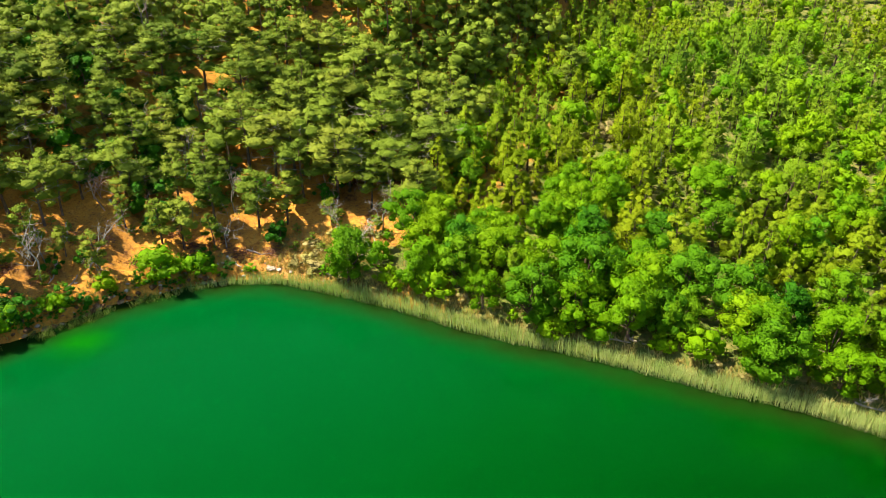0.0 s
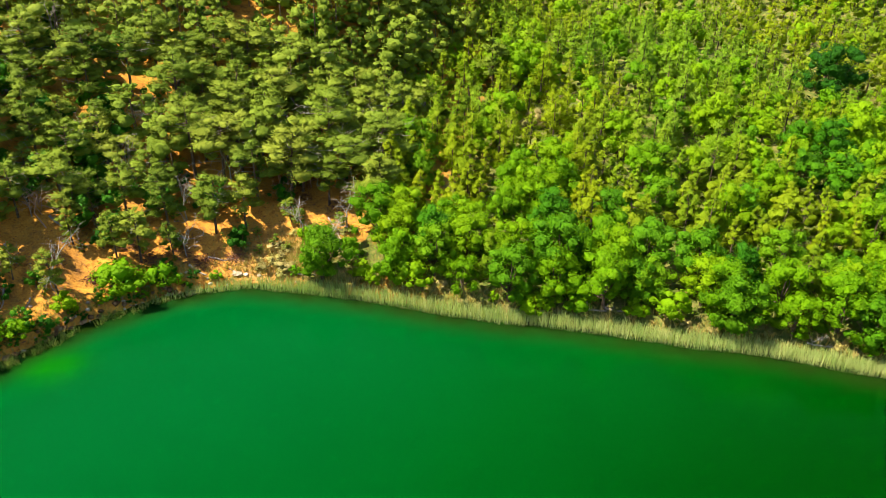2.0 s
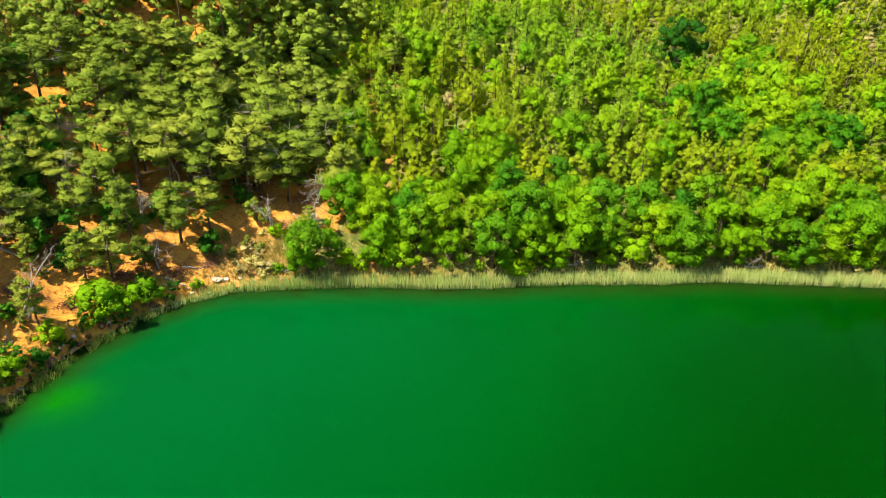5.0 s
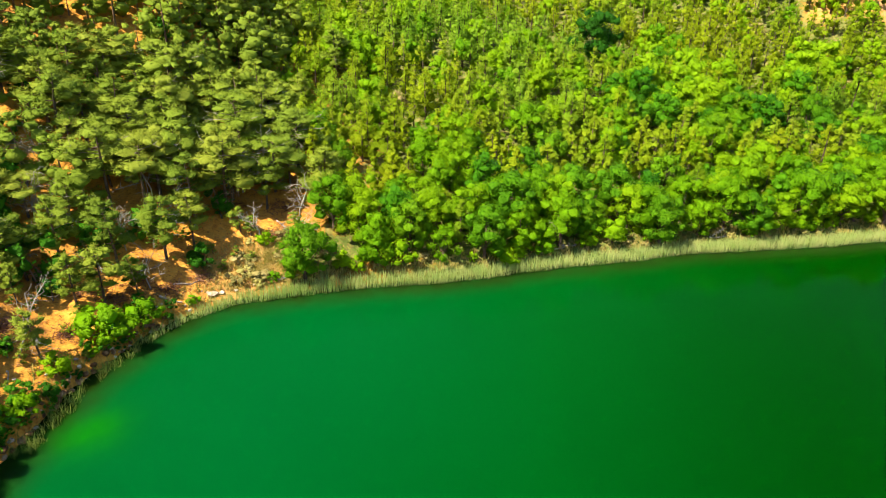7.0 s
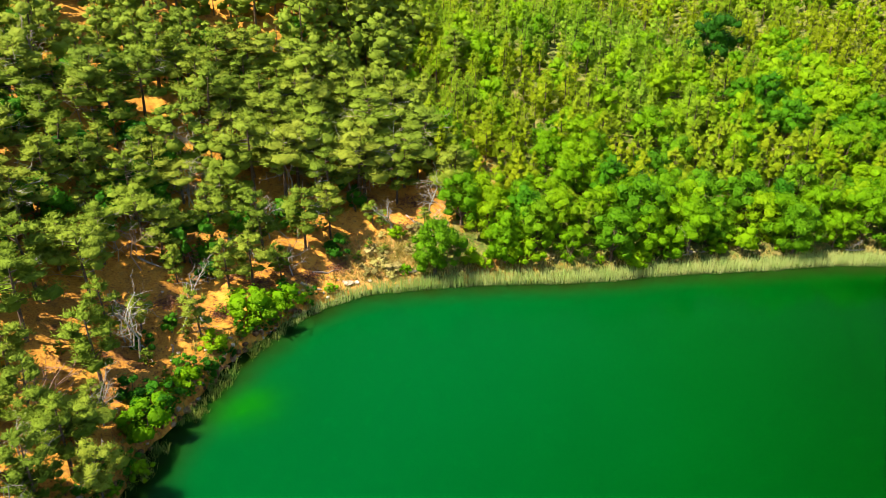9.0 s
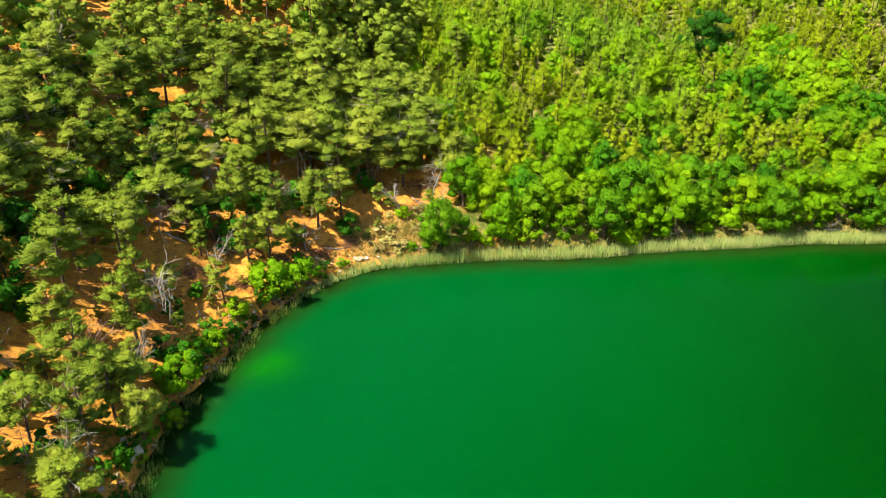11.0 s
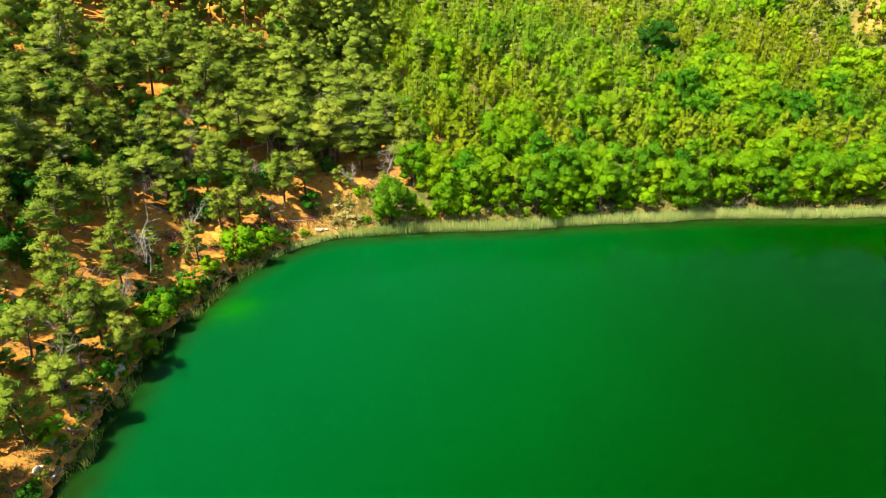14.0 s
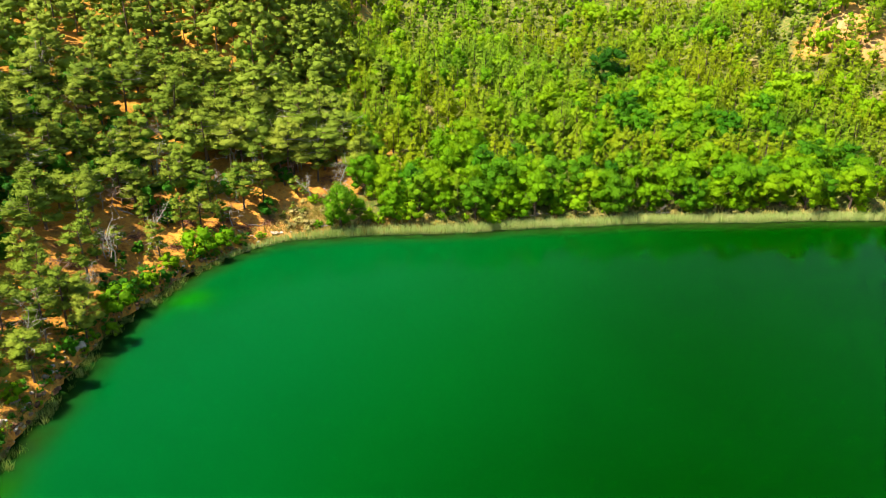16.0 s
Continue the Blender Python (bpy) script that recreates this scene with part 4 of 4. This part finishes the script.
# ---- dead trees, logs, brush and stones ----
def snag(seed, x, y, height, mat=DEADWOOD, spread_out=0.5, droop=0.0, tip=0.0, turn=0.0, label="bare grey dead tree among the pines"):
    ob = tagged(new("dead_tree", mesh_of("dead_tree", *dead_shape(seed, height, spread_out, droop), mat, smooth=True)), label, "dead tree", "dead trees")
    ob.matrix_basis = pose(x, y, float(ground_z(x, y)) - 0.1, tip, 0, turn)
    return ob


for i, (x, y, h, droop) in enumerate([(-36.4, 111.0, 8.5, 0.3), (-12.4, 102.0, 8.0, 0.1), (-8.0, 102.5, 7.5, 0.1), (-25.0, 102.5, 7.0, 0.4), (-39.5, 103.0, 7.5, 0.2),
                                      (-55.9, 70.8, 6.0, 0.2), (6.9, 123.8, 6.0, 0.2), (-53.0, 128.0, 9.0, 0.3), (-47.0, 99.0, 5.0, 0.3), (-62.6, 68.2, 6.5, 0.1),
                                      (19.8, 70.2, 4.2, 0.0), (-31.0, 96.0, 6.0, 0.2), (-15.0, 91.0, 5.0, 0.0), (34.5, 106.0, 6.0, 0.2)]):
    snag(200 + i, x, y, h, droop=droop, turn=i * 70)
for i in range(44):
    x, y = rnd.uniform(-70, -4), rnd.uniform(56, 124)
    if left_share(x, y) > 0.5 and 4 < shore_distance(x, y) < 45:
        snag(250 + i, x, y, rnd.uniform(4.5, 8.5), PINKWOOD if i % 3 == 0 else DEADWOOD, spread_out=rnd.uniform(0.45, 0.7), droop=rnd.uniform(0, 0.3), tip=rnd.uniform(-12, 12), turn=i * 50)
snag(230, -46.4, 81.2, 8.0, tip=34, turn=105, spread_out=0.65, label="leaning dead pine with a tangle of grey branches")
snag(231, 46.9, 60.6, 3.2, spread_out=0.7, label="bleached broken stump with short bare limbs")
snag(232, 43.4, 58.4, 2.6, tip=30, spread_out=0.7, label="bleached broken stump with short bare limbs")


def log(seed, x, y, length, heading, thick, mat=DEADWOOD):
    r = random.Random(seed)
    pts = []
    for k in range(6):
        s = (k / 5 - 0.5) * length
        px, py = x + s * math.cos(radians(heading)), y + s * math.sin(radians(heading))
        pts.append((px + r.uniform(-0.06, 0.06), py + r.uniform(-0.06, 0.06), float(rough_ground(np.array(px), np.array(py))) + thick * 0.6 + (0.12 if k in (0, 5) else 0)))
    pieces = [tube(pts, [thick * (1.1 - 0.12 * k) for k in range(6)], 7)]
    for k in (1, 3, 4):
        p = np.array(pts[k])
        pieces.append(tube([p, p + (r.uniform(-0.5, 0.5), r.uniform(-0.5, 0.5), r.uniform(0.2, 0.7))], (thick * 0.4, thick * 0.12), 4))
    return tagged(new("log", mesh_of("log", *gather(pieces), mat, smooth=True)), "fallen bleached trunk with broken branch stubs on the soil", "log", "fallen trunks")


for i, (x, y, length, heading) in enumerate([(-50.3, 80.0, 4.3, -80), (-51.7, 87.8, 2.4, -64), (-46.1, 107.4, 3.8, -68), (-69.0, 66.7, 3.0, -26), (-64.1, 96.0, 8.0, 58),
                                             (-46.8, 92.7, 2.8, -42), (-10.2, 91.2, 5.5, -70), (-26.1, 88.9, 3.5, -6), (-44.7, 98.6, 3.9, 15), (-38.2, 83.6, 2.0, 24),
                                             (20.0, 69.2, 3.6, -22), (22.6, 68.6, 2.4, -35), (44.0, 57.6, 3.4, -28), (-32.0, 92.5, 3.6, 140), (-59.5, 133.0, 4.0, -50),
                                             (-47.8, 79.2, 2.4, 70), (-14.5, 84.0, 3.0, -18), (-29.0, 86.6, 2.6, -30)]):
    log(300 + i, x, y, length, heading, 0.11 + 0.03 * (i % 3))


def brush_heap(seed, x, y, radius):
    rng = np.random.default_rng(seed)
    n = 260
    at = np.stack([rng.normal(x, radius * 0.5, n), rng.normal(y, radius * 0.35, n), np.zeros(n)], 1)
    at[:, 2] = rough_ground(at[:, 0], at[:, 1]) + rng.uniform(0.02, 0.4, n)
    v, f = blades(rng, at, rng.normal(size=(n, 3)) * (1, 1, 0.35), rng.uniform(0.3, 0.8, n), rng.uniform(0.025, 0.06, n), rng.normal(size=(n, 3)))
    return tagged(new("brush_heap", mesh_of("brush_heap", v, f, TWIG)), "heap of red-brown dead pine twigs on the soil", "brush", "heaps of brush", kind="stuff")


for i, (x, y, r) in enumerate([(-31.5, 90.0, 2.6), (-28.5, 88.4, 2.2), (-35.0, 88.5, 1.8), (-51.0, 86.5, 1.8), (-12.0, 91.5, 2.4), (-9.0, 96.0, 2.5), (-63.0, 66.5, 1.6), (-48.0, 74.5, 1.5), (-55.5, 78.5, 1.8), (-41.0, 84.5, 1.6), (-58.5, 70.0, 1.7), (-37.5, 90.5, 2.0), (-24.0, 89.0, 1.8), (-64.5, 59.5, 1.5), (-46.5, 86.5, 1.8)]):
    brush_heap(400 + i, x, y, r)


n = 20000
x, y = rng.uniform(-80, -4, n), rng.uniform(44, 112, n)
d = shore_distance(x, y)
ok = (left_share(x, y) > 0.4) & (d > 2.6) & (d < 26)
x, y = x[ok], y[ok]
at = np.stack([x, y, rough_ground(x, y) + 0.05], 1)
v, f = blades(rng, at, rng.normal(size=at.shape) * (1, 1, 0.12), rng.uniform(0.08, 0.42, len(at)) ** 1.3, rng.uniform(0.03, 0.09, len(at)), np.tile((0, 0, 1.0), (len(at), 1)))
tagged(new("litter", mesh_of("litter", v, f, TWIG)), "red-brown twigs and bark strewn over the soil", "litter", kind="stuff")


def stone_mesh(seed):
    rng = random.Random(seed)
    bm = bmesh.new()
    bmesh.ops.create_icosphere(bm, subdivisions=2, radius=1.0)
    o = Vector((rng.uniform(0, 50), rng.uniform(0, 50), rng.uniform(0, 50)))
    for v in bm.verts:
        v.co *= 1.0 + 0.55 * noise.noise(v.co * 0.9 + o) + 0.2 * noise.noise(v.co * 2.3 + o)
    me = bpy.data.meshes.new("stone")
    bm.to_mesh(me)
    bm.free()
    me.materials.append(STONE)
    return me


STONES = [stone_mesh(i) for i in range(5)]


def stone(i, x, y, size, flat=0.6, label="pale weathered stone on the bank"):
    ob = tagged(new("stone", STONES[i % 5]), label, "stone", "stones along the bank")
    z = float(rough_ground(np.array(x), np.array(y)))
    ob.matrix_basis = pose(x, y, z + 0.15 * size * flat, 0, 0, i * 77) @ Matrix.Diagonal((size, size * (0.7 + 0.1 * (i % 4)), size * flat, 1))
    return ob


# boulders along the bank foot; their dark colour stands in for the bank's shade
BOULDERS = [mesh.copy() for mesh in STONES[:3]]
for mesh in BOULDERS:
    mesh.materials[0] = BANK_SHADE_STONE
line = along_shore(-80, -30, 0.2)
for i in range(150):
    px, py, ix, iy = line[int(len(line) * (i + rnd.random()) / 150)]
    d, size = rnd.uniform(1.4, 2.4), rnd.uniform(0.18, 0.55)
    x, y = px + ix * d, py + iy * d
    ob = tagged(new("boulder", BOULDERS[i % 3]), "dark red-brown boulder standing in for shade of the undercut lake bank", "boulder", "boulders of the bank")
    ob.matrix_basis = pose(x, y, float(ground_z(x, y)) + 0.05, rnd.uniform(-25, 25), rnd.uniform(-25, 25), i * 61) @ Matrix.Diagonal((size, size * 0.8, size * 0.75, 1))
stone(0, -23.9, 86.4, 0.8, 0.35, "large pale flat rock at the water's edge")
stone(1, -22.8, 86.2, 0.45, 0.4)
for i, (x, y, s) in enumerate([(-58.3, 61.6, 0.75), (-58.9, 60.6, 0.5), (-62.6, 55.6, 0.5), (-62.0, 56.6, 0.4), (-66.0, 51.2, 0.5), (-68.8, 45.5, 0.6), (-67.3, 47.6, 0.5)]):
    stone(i + 2, x, y, s, 0.7)
line = along_shore(-80, -16, 0.3)
for i in range(130):
    px, py, ix, iy = line[rnd.randrange(len(line))]
    d = 1.6 + 2.2 * rnd.random() ** 2
    stone(i + 9, px + ix * d, py + iy * d, rnd.uniform(0.1, 0.34), rnd.uniform(0.45, 0.8))
for i in range(60):
    x, y = rnd.uniform(-72, -24), rnd.uniform(52, 98)
    if 4 < shore_distance(x, y) < 17:
        stone(i, x, y, rnd.uniform(0.1, 0.3), 0.6, "small orange-tinged stone in the soil")
